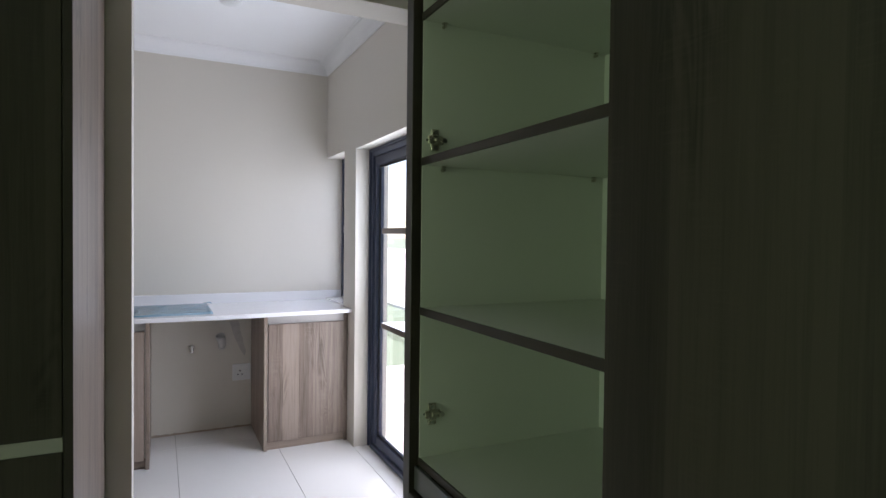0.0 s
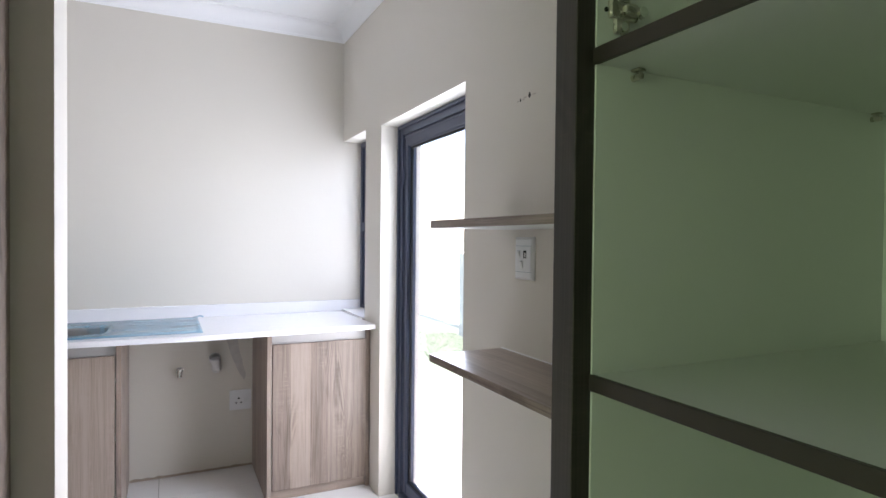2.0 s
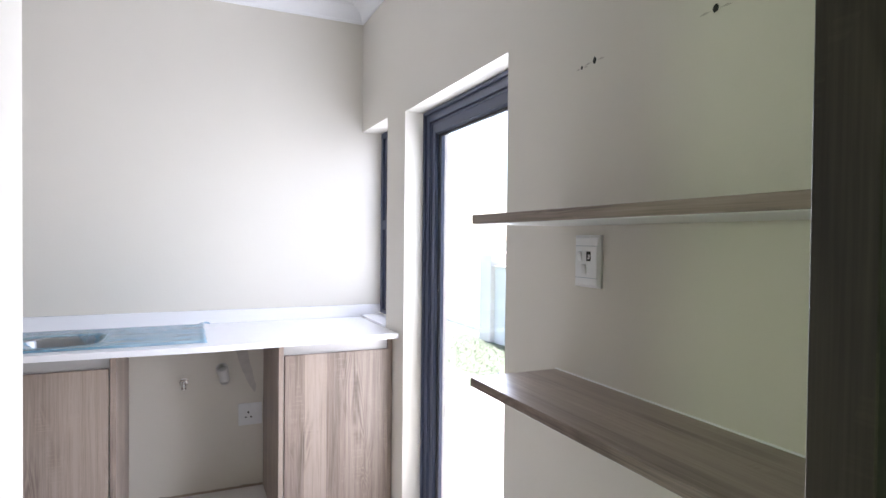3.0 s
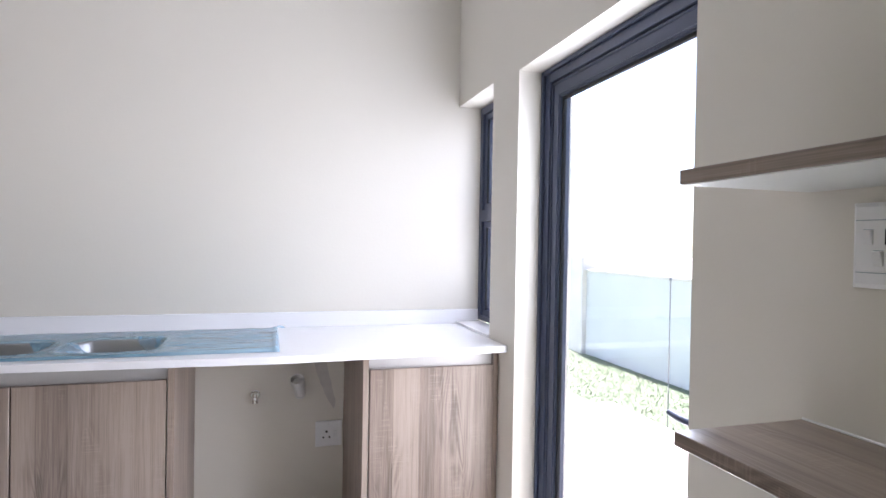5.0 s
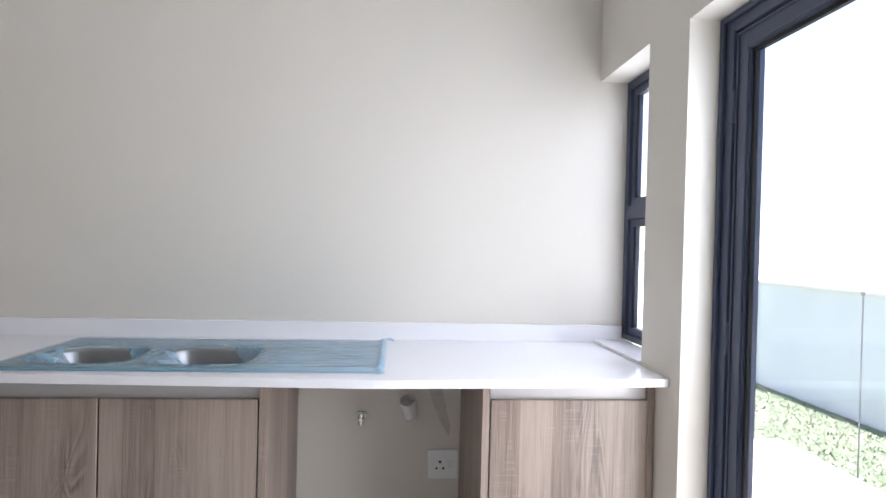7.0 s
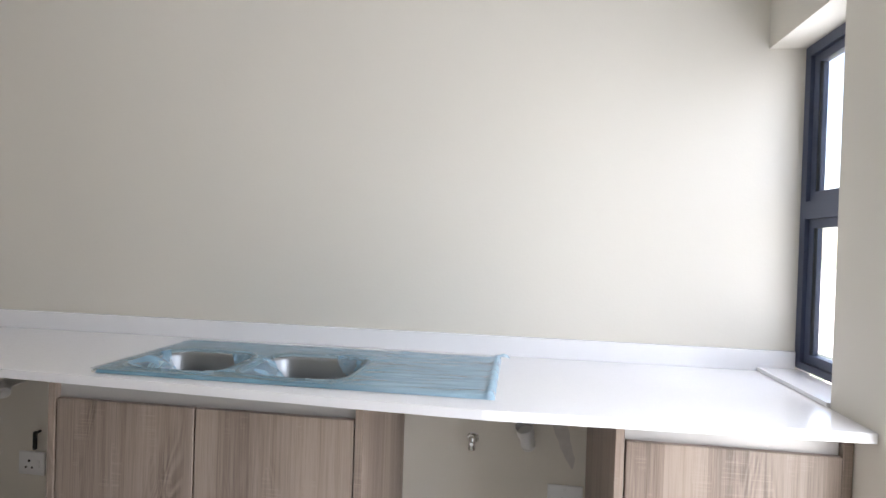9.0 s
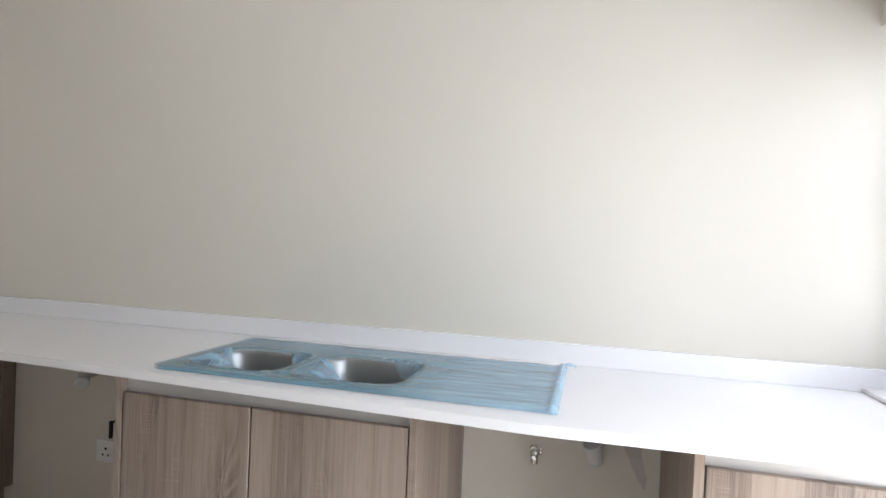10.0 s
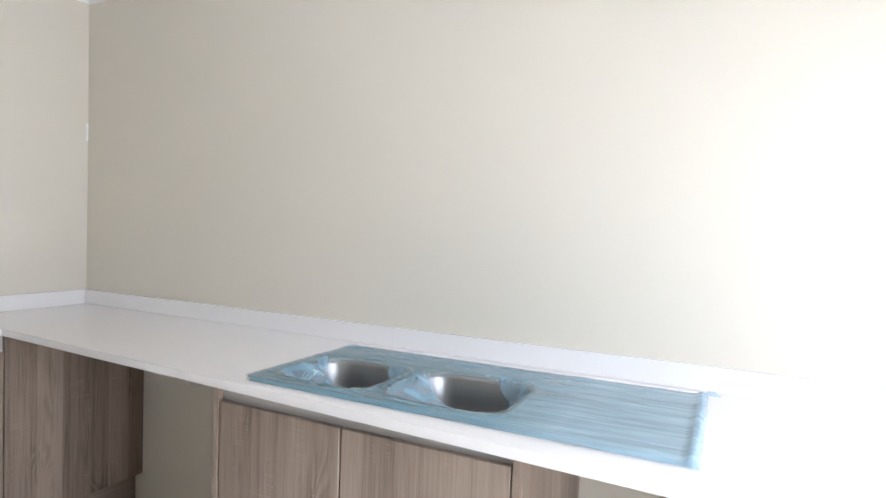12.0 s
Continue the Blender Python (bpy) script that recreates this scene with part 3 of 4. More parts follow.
        for d0, d1, reach, fall in ((0.34 * total, 0.80 * total, 0.175, 0.090), (0.86 * total, 1.14 * total, 0.060, 0.070)):
            bm = bmesh.new()
            last = None
            n, m = 110, 14
            for k in range(n + 1):
                u = k / n
                p = on_edge(d0 + (d1 - d0) * u)
                inward = (centre - p) * Vector((1, 1, 0))
                far = min(reach * math.sin(math.pi * min(1, max(0, u))) ** 0.7 + 0.004, 0.8 * inward.length)
                far *= 1 + 0.18 * noise.noise((u * 7, b[0] * 9, reach * 40))
                row = []
                for w in range(m + 1):
                    v = w / m
                    fold = noise.noise((u * 26, v * 1.2, b[0] * 7)) + 0.5 * noise.noise((u * 60, v * 2, 4))
                    q = p + inward.normalized() * far * v
                    q.z -= fall * (far / reach) * v ** 1.25
                    q.z += 0.010 * fold * v
                    row.append(bm.verts.new(q))
                if last:
                    for w in range(m):
                        bm.faces.new((last[w], last[w + 1], row[w + 1], row[w]))
                last = row
            smooth(part("film_sheet", bm, M_FILM_THIN, film), 180)
    # loose tail at the wall-side corner and a rolled edge across the drainer end
    bm = bmesh.new()
    last = None
    for k in range(15):
        u = k / 14
        ring = []
        for m in range(6):
            v = m / 5
            ring.append(bm.verts.new((x1 - 0.012 + 0.045 * u, y1 - 0.010 + 0.012 * u - 0.03 * v * (1 - 0.75 * u), zr + 0.006 + 0.014 * math.sin(u * 2.6) * (1 - 0.6 * v) + 0.004 * noise.noise((u * 6, v * 6, 8)) - 0.008 * u)))
        if last:
            for m in range(5):
                bm.faces.new((last[m], last[m + 1], ring[m + 1], ring[m]))
        last = ring
    smooth(part("film_tail", bm, M_FILM, film), 180)
    bm = bmesh.new()
    last = None
    for k in range(40):
        y = y0 + (y1 - y0) * k / 39
        wob = 0.003 * noise.noise((y * 14, 1, 1))
        ring = [bm.verts.new((x1 - 0.014 + 0.007 * math.cos(a) * (1 + 40 * wob) + 0.6 * wob, y, zr + 0.003 + 0.004 * math.sin(a) + 0.5 * wob)) for a in [math.pi * m / 6 for m in range(7)]]
        if last:
            for m in range(6):
                bm.faces.new((last[m], last[m + 1], ring[m + 1], ring[m]))
        last = ring
    smooth(part("film_fold", bm, M_FILM, film), 180)
    st = part("sticker", box(-0.022, 0.022, -0.001, 0.0, -0.022, 0.022), M_STICKER, t, "pale printed label on the bowl side")
    st.matrix_local = Matrix.Translation(Vector((0.330, 7.470, 0.888)) - BASE[t]) @ Euler((radians(-52), 0, radians(-12))).to_matrix().to_4x4()
    st.data.transform(Matrix.Translation(BASE[t]))
    bm = box(-0.014, -0.006, -0.0018, -0.001, -0.014, 0.014)
    box(0.0, 0.014, -0.0018, -0.001, 0.006, 0.014, bm=bm)
    box(0.002, 0.008, -0.0018, -0.001, -0.014, 0.002, bm=bm)
    pr = part("print", bm, M_GREYBAR, st)
    pr.data.transform(Matrix.Translation(BASE[t]))


sink()


# base cabinets
def base_cabinet(name, x0, x1, doors, label, plinth=True, filler=0.0):
    """A base unit: end panels, carcass, doors from (x0, x1) pairs, a finger rail and a plinth."""
    t = thing(name, ((x0 + x1) / 2, 7.6, 0), label, "cabinet", "base cabinets under the worktop")
    w = 0.022
    part("side_panel", box(x0, x0 + w, Y_DOORS - 0.002, Y_NORTH - 0.002, 0.001, 0.877, 0.001), M_OAK_Z, t)
    part("side_panel", box(x1 - w - filler, x1, Y_DOORS - 0.002, Y_NORTH - 0.002, 0.001, 0.877, 0.001), M_OAK_Z, t)
    part("body", box(x0 + w, x1 - w - filler, Y_DOORS + 0.02, Y_NORTH - 0.002, 0.062, 0.735), M_MELAMINE, t, "white melamine carcass")
    part("finger_rail", box(x0 + w, x1 - w - filler, Y_DOORS + 0.019, Y_DOORS + 0.025, 0.735, 0.877), M_RAIL, t, "recessed satin finger rail")
    part("plinth", box(x0 + w, x1 - w - filler, Y_DOORS + 0.022, Y_DOORS + 0.038, 0.001, 0.062), M_OAK_X, t)
    for a, b in doors:
        part("door", box(a + 0.0026, b - 0.0026, Y_DOORS, Y_DOORS + 0.018, 0.055, 0.814, 0.0018), M_OAK_Z, t)
    return t


base_cabinet("sink_cabinet", 0.101, 1.032, [(0.125, 0.551), (0.551, 1.008)], "washed oak two-door sink cabinet, closed")
base_cabinet("single_cabinet", 1.680, X_EAST - 0.003, [(1.704, 2.208)], "washed oak single-door base cabinet by the door")


def corner_cabinet():
    t = thing("corner_cabinet", (-1.2, 7.0, 0), "washed oak corner base cabinet run with recessed plinth", "cabinet", "base cabinets under the worktop")
    xf = -0.985
    part("body", box(X_WEST + 0.002, xf - 0.02, NIB_N + 0.002, Y_NORTH - 0.002, 0.145, 0.876), M_MELAMINE, t, "white melamine carcass")
    part("blind_panel", box(xf - 0.018, xf, Y_DOORS, Y_NORTH - 0.002, 0.145, 0.876, 0.001), M_OAK_Z, t)
    part("plinth", box(xf - 0.065, xf - 0.05, NIB_N + 0.002, Y_NORTH - 0.002, 0.001, 0.145), M_OAK_Y, t)
    part("finger_rail", box(xf - 0.019, xf - 0.012, NIB_N + 0.002, Y_DOORS - 0.003, 0.822, 0.876), M_RAIL, t)
    for a, b in ((6.04, 6.46), (6.46, 6.89), (6.89, 7.327)):
        part("door", box(xf - 0.018, xf, a + 0.0015, b - 0.0015, 0.145, 0.815, 0.0012), M_OAK_Z, t)


corner_cabinet()


# services in the appliance gaps
def wall_socket(x, z, name, label, width=0.122, height=0.118):
    """A square plate with three round pin holes and a rocker, on the wall behind the worktop."""
    y = Y_NORTH
    t = thing(name, (x, y, z), label, "socket", "wall sockets")
    part("plate", box(x - width / 2, x + width / 2, y - 0.010, y - 0.0005, z - height / 2, z + height / 2, 0.003, segments=2), M_PLASTIC, t)
    for dx, dz, r in ((-0.010, 0.010, 0.0055), (-0.024, -0.016, 0.0045), (0.004, -0.016, 0.0045)):
        part("pin_hole", tube((x + dx, y - 0.0112, z + dz), (x + dx, y - 0.006, z + dz), r, n=14), M_DARK, t)
    for dz in (0.008, -0.010):
        part("rocker", box(x + 0.022, x + 0.038, y - 0.014, y - 0.009, z + dz - 0.007, z + dz + 0.007, 0.002), M_PLASTIC, t)


wall_socket(1.612, 0.400, "wall_socket", "square white three-pin wall socket behind the appliance gap")
wall_socket(-0.475, 0.362, "wall_socket", "white wall socket beside the sink cabinet", 0.115, 0.092)
t = thing("cable_stub", (-0.45, 7.88, 0.42), "short black cable end above the socket", "cable")
part("sheath", tube((-0.446, Y_NORTH - 0.001, 0.492), (-0.446, Y_NORTH - 0.020, 0.490), 0.005), M_RUBBER, t)
part("plug", box(-0.453, -0.439, Y_NORTH - 0.034, Y_NORTH - 0.018, 0.425, 0.498, 0.004), M_RUBBER, t)


def waste_pipe(x, z):
    t = thing("waste_pipe", (x, Y_NORTH, z), "open white plastic waste pipe bend at the wall", "pipe", "waste pipes")
    bm = bmesh.new()
    pts = [Vector((x, Y_NORTH + 0.002, z - 0.045)), Vector((x, Y_NORTH - 0.030, z - 0.045)), Vector((x - 0.001, Y_NORTH - 0.046, z - 0.038)), Vector((x - 0.002, Y_NORTH - 0.055, z - 0.022)), Vector((x - 0.012, Y_NORTH - 0.088, z + 0.020))]
    for a, b in zip(pts, pts[1:]):
        tube(a, b, 0.025, n=24, bm=bm)
    smooth(part("bend", bm, M_PVC, t))
    d = (pts[4] - pts[3]).normalized()
    smooth(part("collar", lathe([(0.0250, -0.012), (0.0300, -0.010), (0.0300, 0.026), (0.0285, 0.028), (0.0265, 0.026), (0.0258, -0.006), (0.0, -0.006)], pts[4], d), M_PVC, t))
    part("mouth", lathe([(0.0256, -0.004), (0.0, -0.004)], pts[4], d), M_DARK, t, "dark pipe opening")


def stop_valve(x, z):
    t = thing("stop_valve", (x, Y_NORTH, z), "small chrome washing machine stop valve", "valve")
    smooth(part("rose", lathe([(0.0, 0.004), (0.018, 0.004), (0.022, 0.0)], (x, Y_NORTH, z + 0.018), (0, -1, 0)), M_CHROME, t))
    smooth(part("stem", tube((x, Y_NORTH, z + 0.018), (x, Y_NORTH - 0.042, z + 0.018), 0.010), M_CHROME, t))
    smooth(part("body", lathe([(0.0, 0.022), (0.010, 0.020), (0.013, 0.014), (0.014, 0.0), (0.012, -0.008), (0.0135, -0.010), (0.0135, -0.024), (0.0, -0.024)], (x, Y_NORTH - 0.048, z + 0.018)), M_CHROME, t))
    part("outlet", lathe([(0.0085, -0.0245), (0.0, -0.0245)], (x, Y_NORTH - 0.048, z + 0.018)), M_DARK, t)
    part("spindle", tube((x, Y_NORTH - 0.060, z + 0.020), (x, Y_NORTH - 0.074, z + 0.020), 0.006), M_CHROME, t)


waste_pipe(1.478, 0.645)
stop_valve(1.283, 0.580)
t = thing("waste_pipe", (-0.53, Y_NORTH, 0.66), "white plastic waste stub sloping from the wall", "pipe", "waste pipes")
bm = tube((-0.535, Y_NORTH, 0.700), (-0.533, Y_NORTH - 0.09, 0.692), 0.021, n=24)
tube((-0.533, Y_NORTH - 0.09, 0.692), (-0.505, Y_NORTH - 0.115, 0.676), 0.021, n=24, bm=bm)
smooth(part("bend", bm, M_PVC, t))
smooth(part("collar", lathe([(0.025, -0.012), (0.026, -0.010), (0.026, 0.012), (0.022, 0.014), (0.0, 0.008)], (-0.505, Y_NORTH - 0.115, 0.676), (0.65, -0.75, -0.5)), M_PVC, t))

def plaster_edge(x0, x1):
    """Ragged bare strip where the paint stops short of the floor tiles."""
    rng = random.Random(int(x0 * 100) + 7)
    t = thing("plaster_edge", ((x0 + x1) / 2, Y_NORTH, 0), "ragged unpainted brown plaster strip at the floor", "plaster")
    bm = bmesh.new()
    k = int((x1 - x0) / 0.012)
    lo = [bm.verts.new((x0 + (x1 - x0) * i / k, Y_NORTH - 0.0020, 0.0005)) for i in range(k + 1)]
    hi = [bm.verts.new((x0 + (x1 - x0) * i / k, Y_NORTH - 0.0015, 0.010 + 0.012 * abs(noise.noise((i * 0.21, x0, 0))) + rng.uniform(0, 0.003))) for i in range(k + 1)]
    for i in range(k):
        bm.faces.new((lo[i], lo[i + 1], hi[i + 1], hi[i]))
    part("strip", bm, M_BARE, t)


def filler_smear():
    """Thin darker patch of filler left on the wall beside the waste pipe."""
    t = thing("filler_smear", (1.60, Y_NORTH, 0.62), "thin grey filler smear on the wall by the pipe", "plaster")
    bm = bmesh.new()
    k = 26
    lo, hi = [], []
    for i in range(k + 1):
        u = i / k
        z = 0.770 - 0.255 * u
        c = 1.560 + 0.075 * u + 0.010 * noise.noise((u * 4, 0, 3))
        w = 0.034 * (1 - 0.45 * u) * min(1, 5 * (1 - u) + 0.15) * (1 + 0.35 * noise.noise((u * 7, 2, 1)))
        lo.append(bm.verts.new((c - w, Y_NORTH - 0.0012, z)))
        hi.append(bm.verts.new((c + w * 0.8, Y_NORTH - 0.0012, z + 0.004)))
    for i in range(k):
        bm.faces.new((lo[i], lo[i + 1], hi[i + 1], hi[i]))
    part("patch", bm, M_SMEAR, t)


filler_smear()
plaster_edge(1.034, 1.678)
plaster_edge(-1.08, 0.099)
t = thing("plaster_chip", (X_WEST, Y_NORTH, 1.74), "small pale chip in the corner plaster", "plaster")
part("chip", box(X_WEST + 0.0005, X_WEST + 0.004, Y_NORTH - 0.010, Y_NORTH - 0.0005, 1.70, 1.785, 0.001), M_WHITE, t)

# open wall shelves beside the door
Y_CUP = 4.867


def wall_shelf(z):
    t = thing("wall_shelf", (2.1, 5.4, z), "floating washed oak shelf with a pale underside, fixed to the wall", "shelf", "wall shelves beside the door")
    board = part("board", box(1.964, X_EAST - 0.001, Y_CUP + 0.001, 5.960, z - 0.023, z, 0.0012), M_OAK_Y, t)
    part("underside", box(1.967, X_EAST - 0.002, Y_CUP + 0.002, 5.957, z - 0.0245, z - 0.0231), M_MELAMINE, board, "white melamine backing")
    part("sealant", box(X_EAST - 0.006, X_EAST - 0.001, Y_CUP + 0.002, 5.958, z, z + 0.004, 0.0012), M_WHITE, t, "white sealant line at the wall")


wall_shelf(1.421)
wall_shelf(1.004)


def light_switch():
    y, z, w = 5.822, 1.306, 0.050
    x = X_EAST
    t = thing("light_switch", (x, y, z), "white upright switch plate with one module missing", "switch")
    bm = bmesh.new()
    rows = [[bm.verts.new((x - d, y + a * (w - i), z + b * (0.066 - i))) for a, b in ((-1, -1), (1, -1), (1, 1), (-1, 1))] for d, i in ((0.0005, 0.0), (0.006, 0.0), (0.012, 0.007))]
    for u, v in zip(rows, rows[1:]):
        bridge(bm, u, v)
    bm.faces.new(rows[-1])
    part("plate", bm, M_PLASTIC, t)
    part("inner_frame", box(x - 0.0135, x - 0.0121, y - 0.042, y + 0.042, z - 0.041, z + 0.038, 0.0006), M_PLASTIC, t)
    for dz in (-0.0418, 0.0388):
        part("groove", box(x - 0.0124, x - 0.0121, y - 0.042, y + 0.042, z + dz - 0.0006, z + dz + 0.0006), M_GREYBAR, t, "fine shadow joint of the cover")
    for dy, dz in ((0.022, 0.012), (0.006, -0.020)):
        bm = bmesh.new()
        rows = [[bm.verts.new((x - d - k * q, y + dy + a * (0.0075 - i), z + dz + q * (0.0115 - i))) for a, q in ((-1, -1), (1, -1), (1, 1), (-1, 1))] for d, i, k in ((0.013, 0.0, 0.0), (0.0165, 0.0006, 0.002), (0.0175, 0.0016, 0.0025))]
        for u, v in zip(rows, rows[1:]):
            bridge(bm, u, v)
        bm.faces.new(rows[-1])
        part("rocker", bm, M_PLASTIC, t)
        part("rocker_gap", box(x - 0.0139, x - 0.0134, y + dy - 0.0075, y + dy + 0.0075, z + dz + 0.0118, z + dz + 0.0126), M_GREYBAR, t)
    slot = part("empty_slot", box(x - 0.0141, x - 0.0134, y - 0.019, y - 0.003, z + 0.001, z + 0.025), M_DARK, t, "dark empty module opening")
    bm = tube((x - 0.0142, y - 0.013, z + 0.016), (x - 0.0165, y - 0.017, z + 0.013), 0.0028, n=10)
    tube((x - 0.0142, y - 0.017, z + 0.010), (x - 0.0165, y - 0.012, z + 0.007), 0.0026, n=10, bm=bm)
    part("clip", bm, M_PLASTIC, slot, "pale terminal seen in the opening")


light_switch()


def plug_hole(y, z, r):
    t = thing("screw_hole", (X_EAST, y, z), "small dark screw hole with chipped plaster edge", "hole", "screw holes in the wall")
    rng = random.Random(int(y * 1000))
    bm = bmesh.new()
    vs = [bm.verts.new((X_EAST - 0.0012, y + r * rng.uniform(0.8, 1.25) * math.cos(k * math.tau / 12), z + 1.3 * r * rng.uniform(0.8, 1.25) * math.sin(k * math.tau / 12))) for k in range(12)]
    bm.faces.new(vs)
    part("bore", bm, M_DARK, t)
    bm = bmesh.new()
    for s in (-1, 1):
        a = [bm.verts.new((X_EAST - 0.0008, y + s * q, z + h)) for q, h in ((r * 1.4, -0.0015), (r * 4, -0.004), (r * 6, -0.003), (r * 4, 0.001))]
        bm.faces.new(a)
    part("scuff", bm, M_SCUFF, t, "faint scuff mark")


plug_hole(5.864, 1.805, 0.004)
plug_hole(5.814, 1.810, 0.0065)
plug_hole(5.455, 1.809, 0.0065)


# tall pantry cupboard along the east wall: one bay open, its door taken off
def pantry():
    xf, yb0, yb1 = 1.632, 3.56, Y_CUP
    t = thing("pantry_cupboard", (1.95, 4.2, 0), "tall dark oak pantry cupboard, one door missing, shelves empty", "cupboard")
    pw = 0.037
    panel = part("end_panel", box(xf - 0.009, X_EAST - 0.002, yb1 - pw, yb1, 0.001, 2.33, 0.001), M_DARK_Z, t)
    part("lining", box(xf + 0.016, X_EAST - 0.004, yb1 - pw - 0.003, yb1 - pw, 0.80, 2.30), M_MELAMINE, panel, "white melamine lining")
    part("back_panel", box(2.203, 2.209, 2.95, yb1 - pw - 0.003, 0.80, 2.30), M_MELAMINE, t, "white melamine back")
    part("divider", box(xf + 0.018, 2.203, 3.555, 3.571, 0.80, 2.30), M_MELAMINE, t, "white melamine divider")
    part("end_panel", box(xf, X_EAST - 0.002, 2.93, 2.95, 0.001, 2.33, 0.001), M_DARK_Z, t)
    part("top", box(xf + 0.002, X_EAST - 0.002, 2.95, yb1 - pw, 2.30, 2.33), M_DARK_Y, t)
    for z in (0.854, 1.216, 1.572, 1.914):
        shelf = part("shelf", box(xf + 0.019, 2.203, 3.571, yb1 - pw - 0.003, z - 0.017, z), M_MELAMINE, t, "white melamine shelf")
        part("edging", box(xf + 0.013, xf + 0.019, 3.571, yb1 - pw, z - 0.0175, z + 0.0005, 0.0008), M_EDGE, shelf, "brown edging strip")
    # pegs under the shelf corners
    for z in (1.216, 1.572, 1.914):
        for x in (1.700, 2.165):
            bm = tube((x, yb1 - pw - 0.003, z - 0.026), (x, yb1 - pw - 0.016, z - 0.026), 0.004, n=12)
            box(x - 0.006, x + 0.006, yb1 - pw - 0.017, yb1 - pw - 0.005, z - 0.0205, z - 0.0175, 0.001, bm)
            part("shelf_peg", bm, M_NICKEL, t, "small metal shelf peg")
    # hinge mounting plates left on the lining
    for z in (0.958, 1.616):
        y = yb1 - pw - 0.003
        bm = box(1.668, 1.690, y - 0.006, y, z - 0.026, z + 0.026, 0.002)
        box(1.660, 1.700, y - 0.008, y - 0.001, z - 0.010, z + 0.010, 0.002, bm)
        box(1.676, 1.706, y - 0.013, y - 0.005, z - 0.006, z + 0.005, 0.002, bm)
        hp = part("hinge_plate", bm, M_NICKEL, t, "cross-shaped metal hinge plate without its arm")
        bm = tube((1.679, y - 0.005, z + 0.018), (1.679, y - 0.0085, z + 0.018), 0.005, n=14)
        tube((1.679, y - 0.005, z - 0.018), (1.679, y - 0.0085, z - 0.018), 0.005, n=14, bm=bm)
        tube((1.700, y - 0.012, z - 0.001), (1.700, y - 0.0155, z - 0.001), 0.006, n=14, bm=bm)
        part("screw", bm, M_CHROME, hp)
        part("spare_hole", tube((1.660, y + 0.001, z), (1.660, y - 0.0008, z), 0.0028, n=10), M_DARK, t)
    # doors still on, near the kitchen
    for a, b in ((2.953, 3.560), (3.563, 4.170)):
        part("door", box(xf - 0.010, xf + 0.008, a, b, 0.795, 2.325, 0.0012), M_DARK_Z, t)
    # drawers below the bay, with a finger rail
    part("finger_rail", box(xf + 0.004, xf + 0.012, 3.571, yb1 - pw - 0.001, 0.780, 0.836, 0.001), M_RAIL_SHADED, t, "satin finger rail, coloured dark for its shade")
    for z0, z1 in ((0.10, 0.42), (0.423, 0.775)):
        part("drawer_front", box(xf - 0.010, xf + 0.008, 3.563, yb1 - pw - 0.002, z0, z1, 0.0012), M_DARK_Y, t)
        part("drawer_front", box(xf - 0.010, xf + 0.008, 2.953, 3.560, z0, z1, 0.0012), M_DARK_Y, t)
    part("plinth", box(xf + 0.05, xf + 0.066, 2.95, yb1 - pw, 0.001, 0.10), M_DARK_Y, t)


pantry()


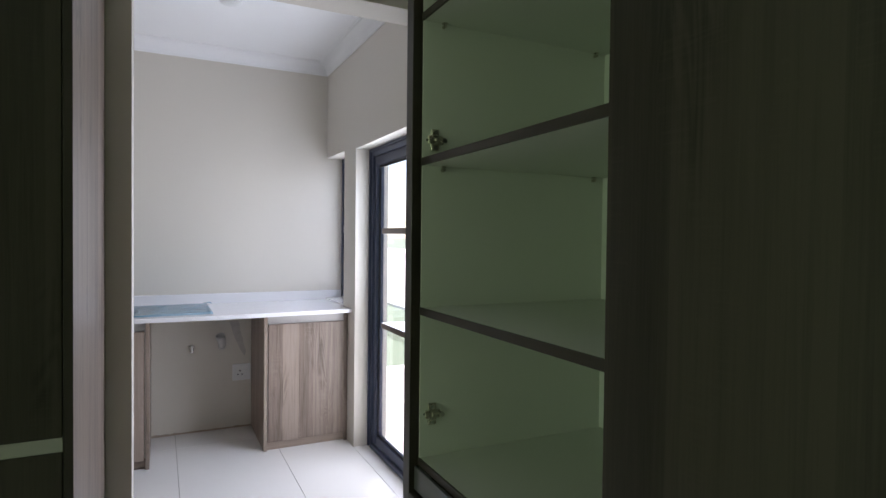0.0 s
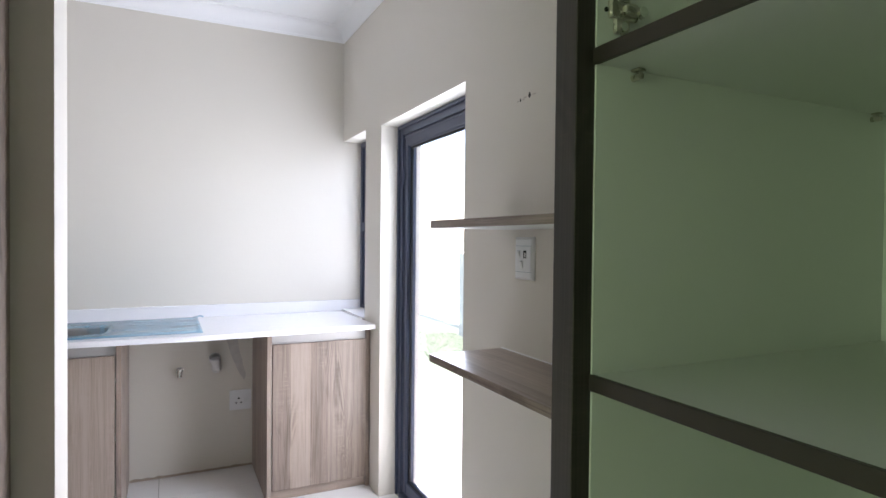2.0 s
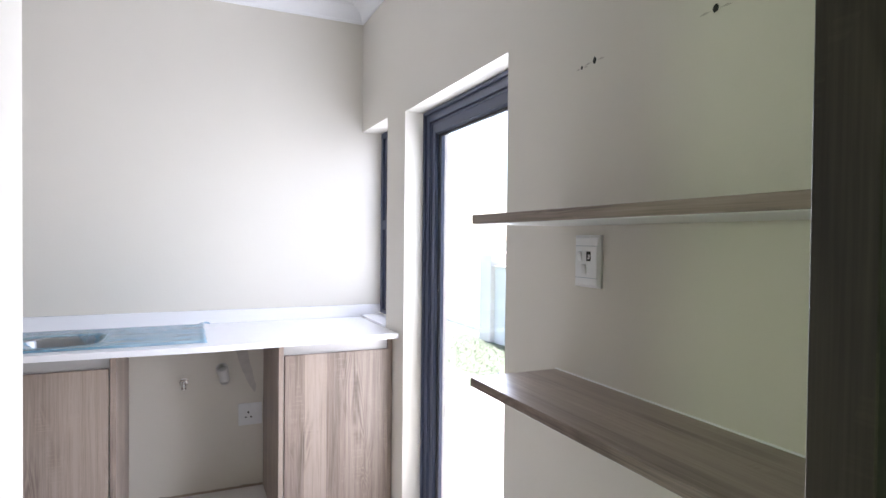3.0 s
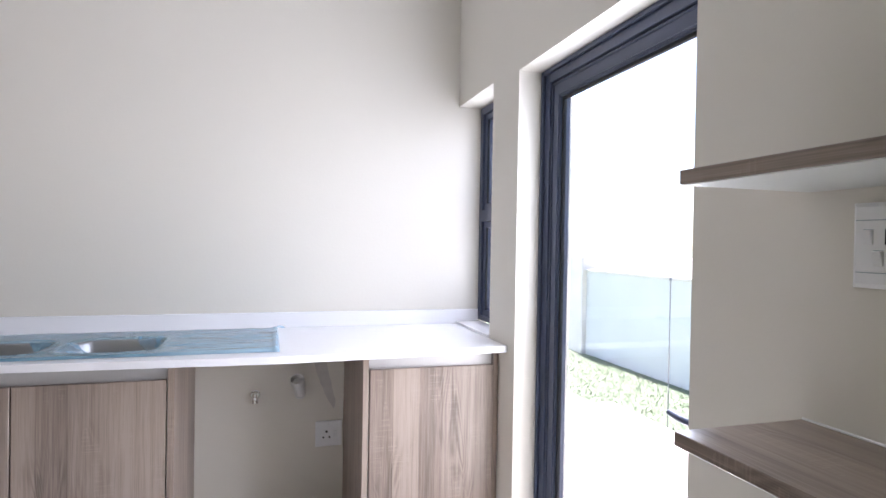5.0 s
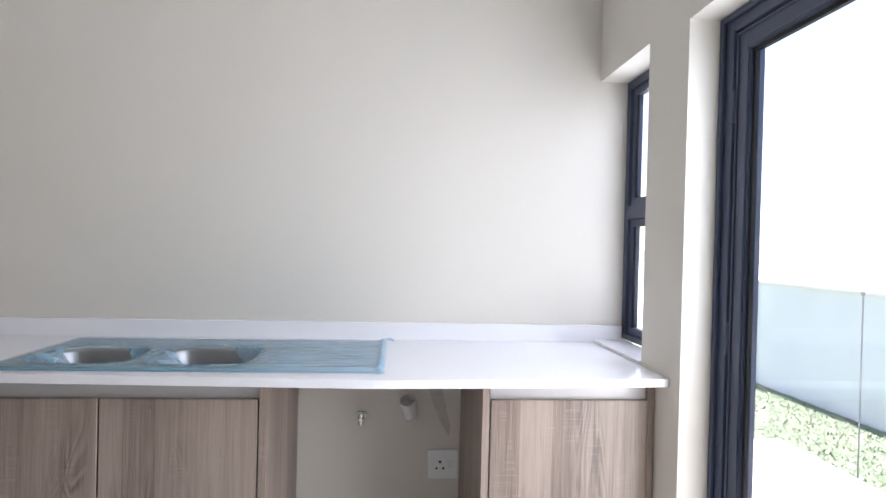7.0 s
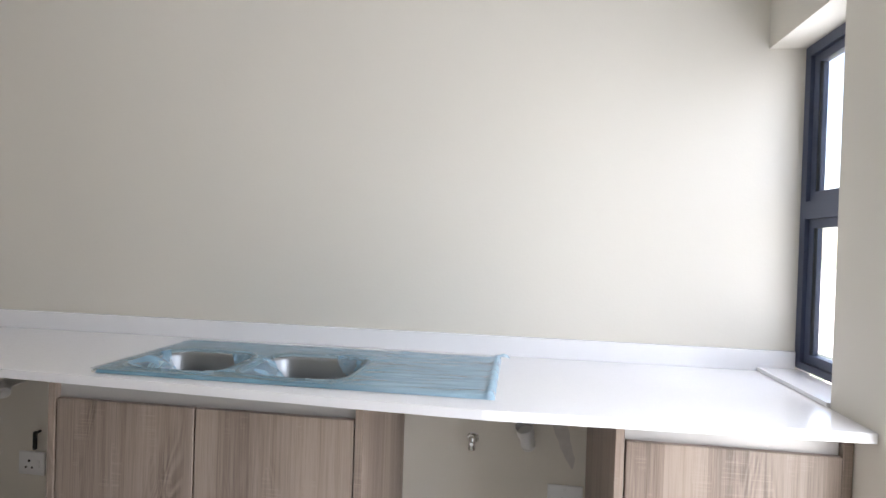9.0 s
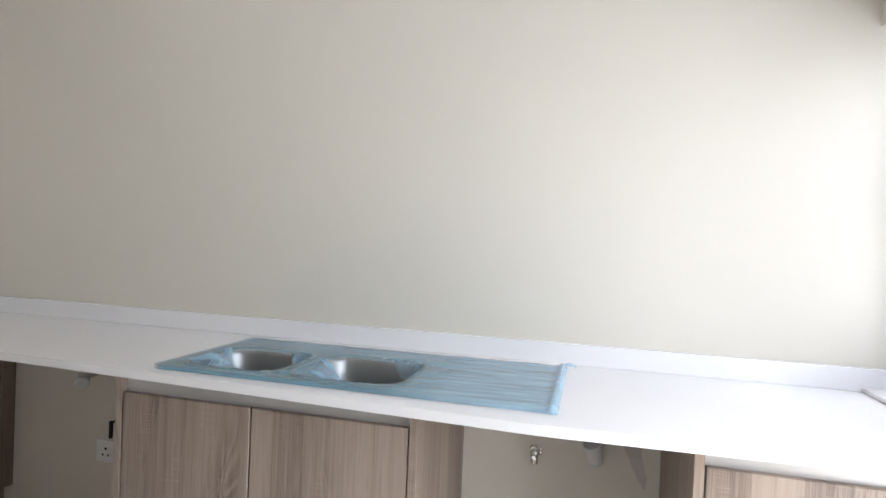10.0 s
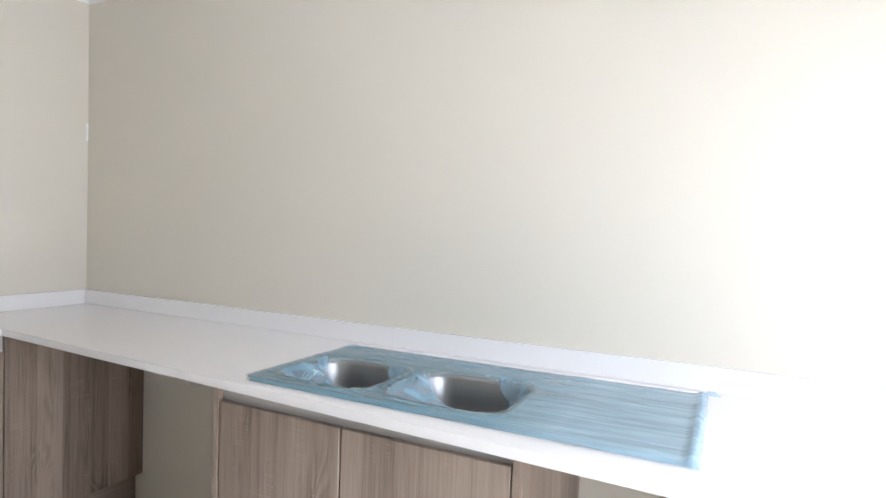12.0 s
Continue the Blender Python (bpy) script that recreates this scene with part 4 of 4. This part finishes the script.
# tall cupboard on the other side of the passage, its front to the kitchen
def tall_cupboard():
    x1, y0, y1 = 0.920, 5.055, NIB_S - 0.002
    t = thing("tall_cupboard", (0.6, 5.45, 0), "tall cupboard with dark oak doors and pale oak end panel", "cupboard")
    ep = part("end_panel", box(x1 - 0.018, x1, y0 + 0.002, y1, 0.001, 2.33, 0.001), M_OAK_Z, t)
    # the panel's backlit front edge: its shade is painted as a dark strip
    part("edging", box(x1 - 0.018, x1, y0, y0 + 0.0019, 0.001, 2.33), M_EDGE, ep, "front edge of the panel, coloured dark for its shade")
    part("end_panel", box(0.27, 0.288, y0, y1, 0.001, 2.33, 0.001), M_OAK_Z, t)
    part("body", box(0.288, x1 - 0.018, y0 + 0.03, y1, 0.10, 2.30), M_MELAMINE, t)
    part("top", box(0.288, x1 - 0.018, y0 + 0.002, y1, 2.30, 2.33), M_OAK_X, t)
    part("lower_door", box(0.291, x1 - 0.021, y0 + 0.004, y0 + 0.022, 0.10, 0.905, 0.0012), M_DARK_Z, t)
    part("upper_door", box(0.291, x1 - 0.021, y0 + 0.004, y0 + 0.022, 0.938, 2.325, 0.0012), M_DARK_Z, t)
    part("finger_rail", box(0.291, x1 - 0.021, y0 + 0.010, y0 + 0.024, 0.905, 0.938), M_RAIL, t, "pale satin finger rail between the doors")
    part("plinth", box(0.288, x1 - 0.018, y0 + 0.05, y0 + 0.066, 0.001, 0.10), M_OAK_X, t)


tall_cupboard()

# floor tiles, laid straight, each a piece of its own under the floor
tile_data = {}


def tile(x0, x1, y0, y1):
    key = (round(x1 - x0, 3), round(y1 - y0, 3))
    if key not in tile_data:
        bm = box(-key[0] / 2, key[0] / 2, -key[1] / 2, key[1] / 2, -0.010, 0.0, 0.0012)
        me = bpy.data.meshes.new("tile")
        bm.to_mesh(me)
        bm.free()
        me.materials.append(M_TILE)
        tile_data[key] = me
    ob = new("tile", tile_data[key])
    ob.parent = floor
    ob.location = ((x0 + x1) / 2, (y0 + y1) / 2, 0.0)


JX = [1.18 + 0.6 * k for k in range(-9, 3)]
JY = [6.42 + 1.2 * k for k in range(-5, 3)]
for a, b in zip(JX, JX[1:]):
    for c, d in zip(JY, JY[1:]):
        x0, x1, y0, y1 = max(a + 0.00125, K_W + 0.002), min(b - 0.00125, X_EAST - 0.002), max(c + 0.00125, K_S + 0.002), min(d - 0.00125, Y_NORTH - 0.002)
        if y1 > NIB_N:
            # behind the partition the tiles stop at the end wall
            if x1 < X_WEST:
                y1 = NIB_N - 0.05
            elif y0 > NIB_S:
                x0 = max(x0, X_WEST + 0.002)
        if x1 - x0 > 0.02 and y1 - y0 > 0.02:
            tile(x0, x1, y0, y1)
for y0, y1 in ((DOOR_S + 0.002, DOOR_N - 0.002),):
    bm = box(X_EAST - 0.001, 2.321, y0, y1, -0.029, 0.0, 0.001)
    structure("door_threshold_strip", bm, M_TILE, "pale tile strip in the door reveal", "threshold")
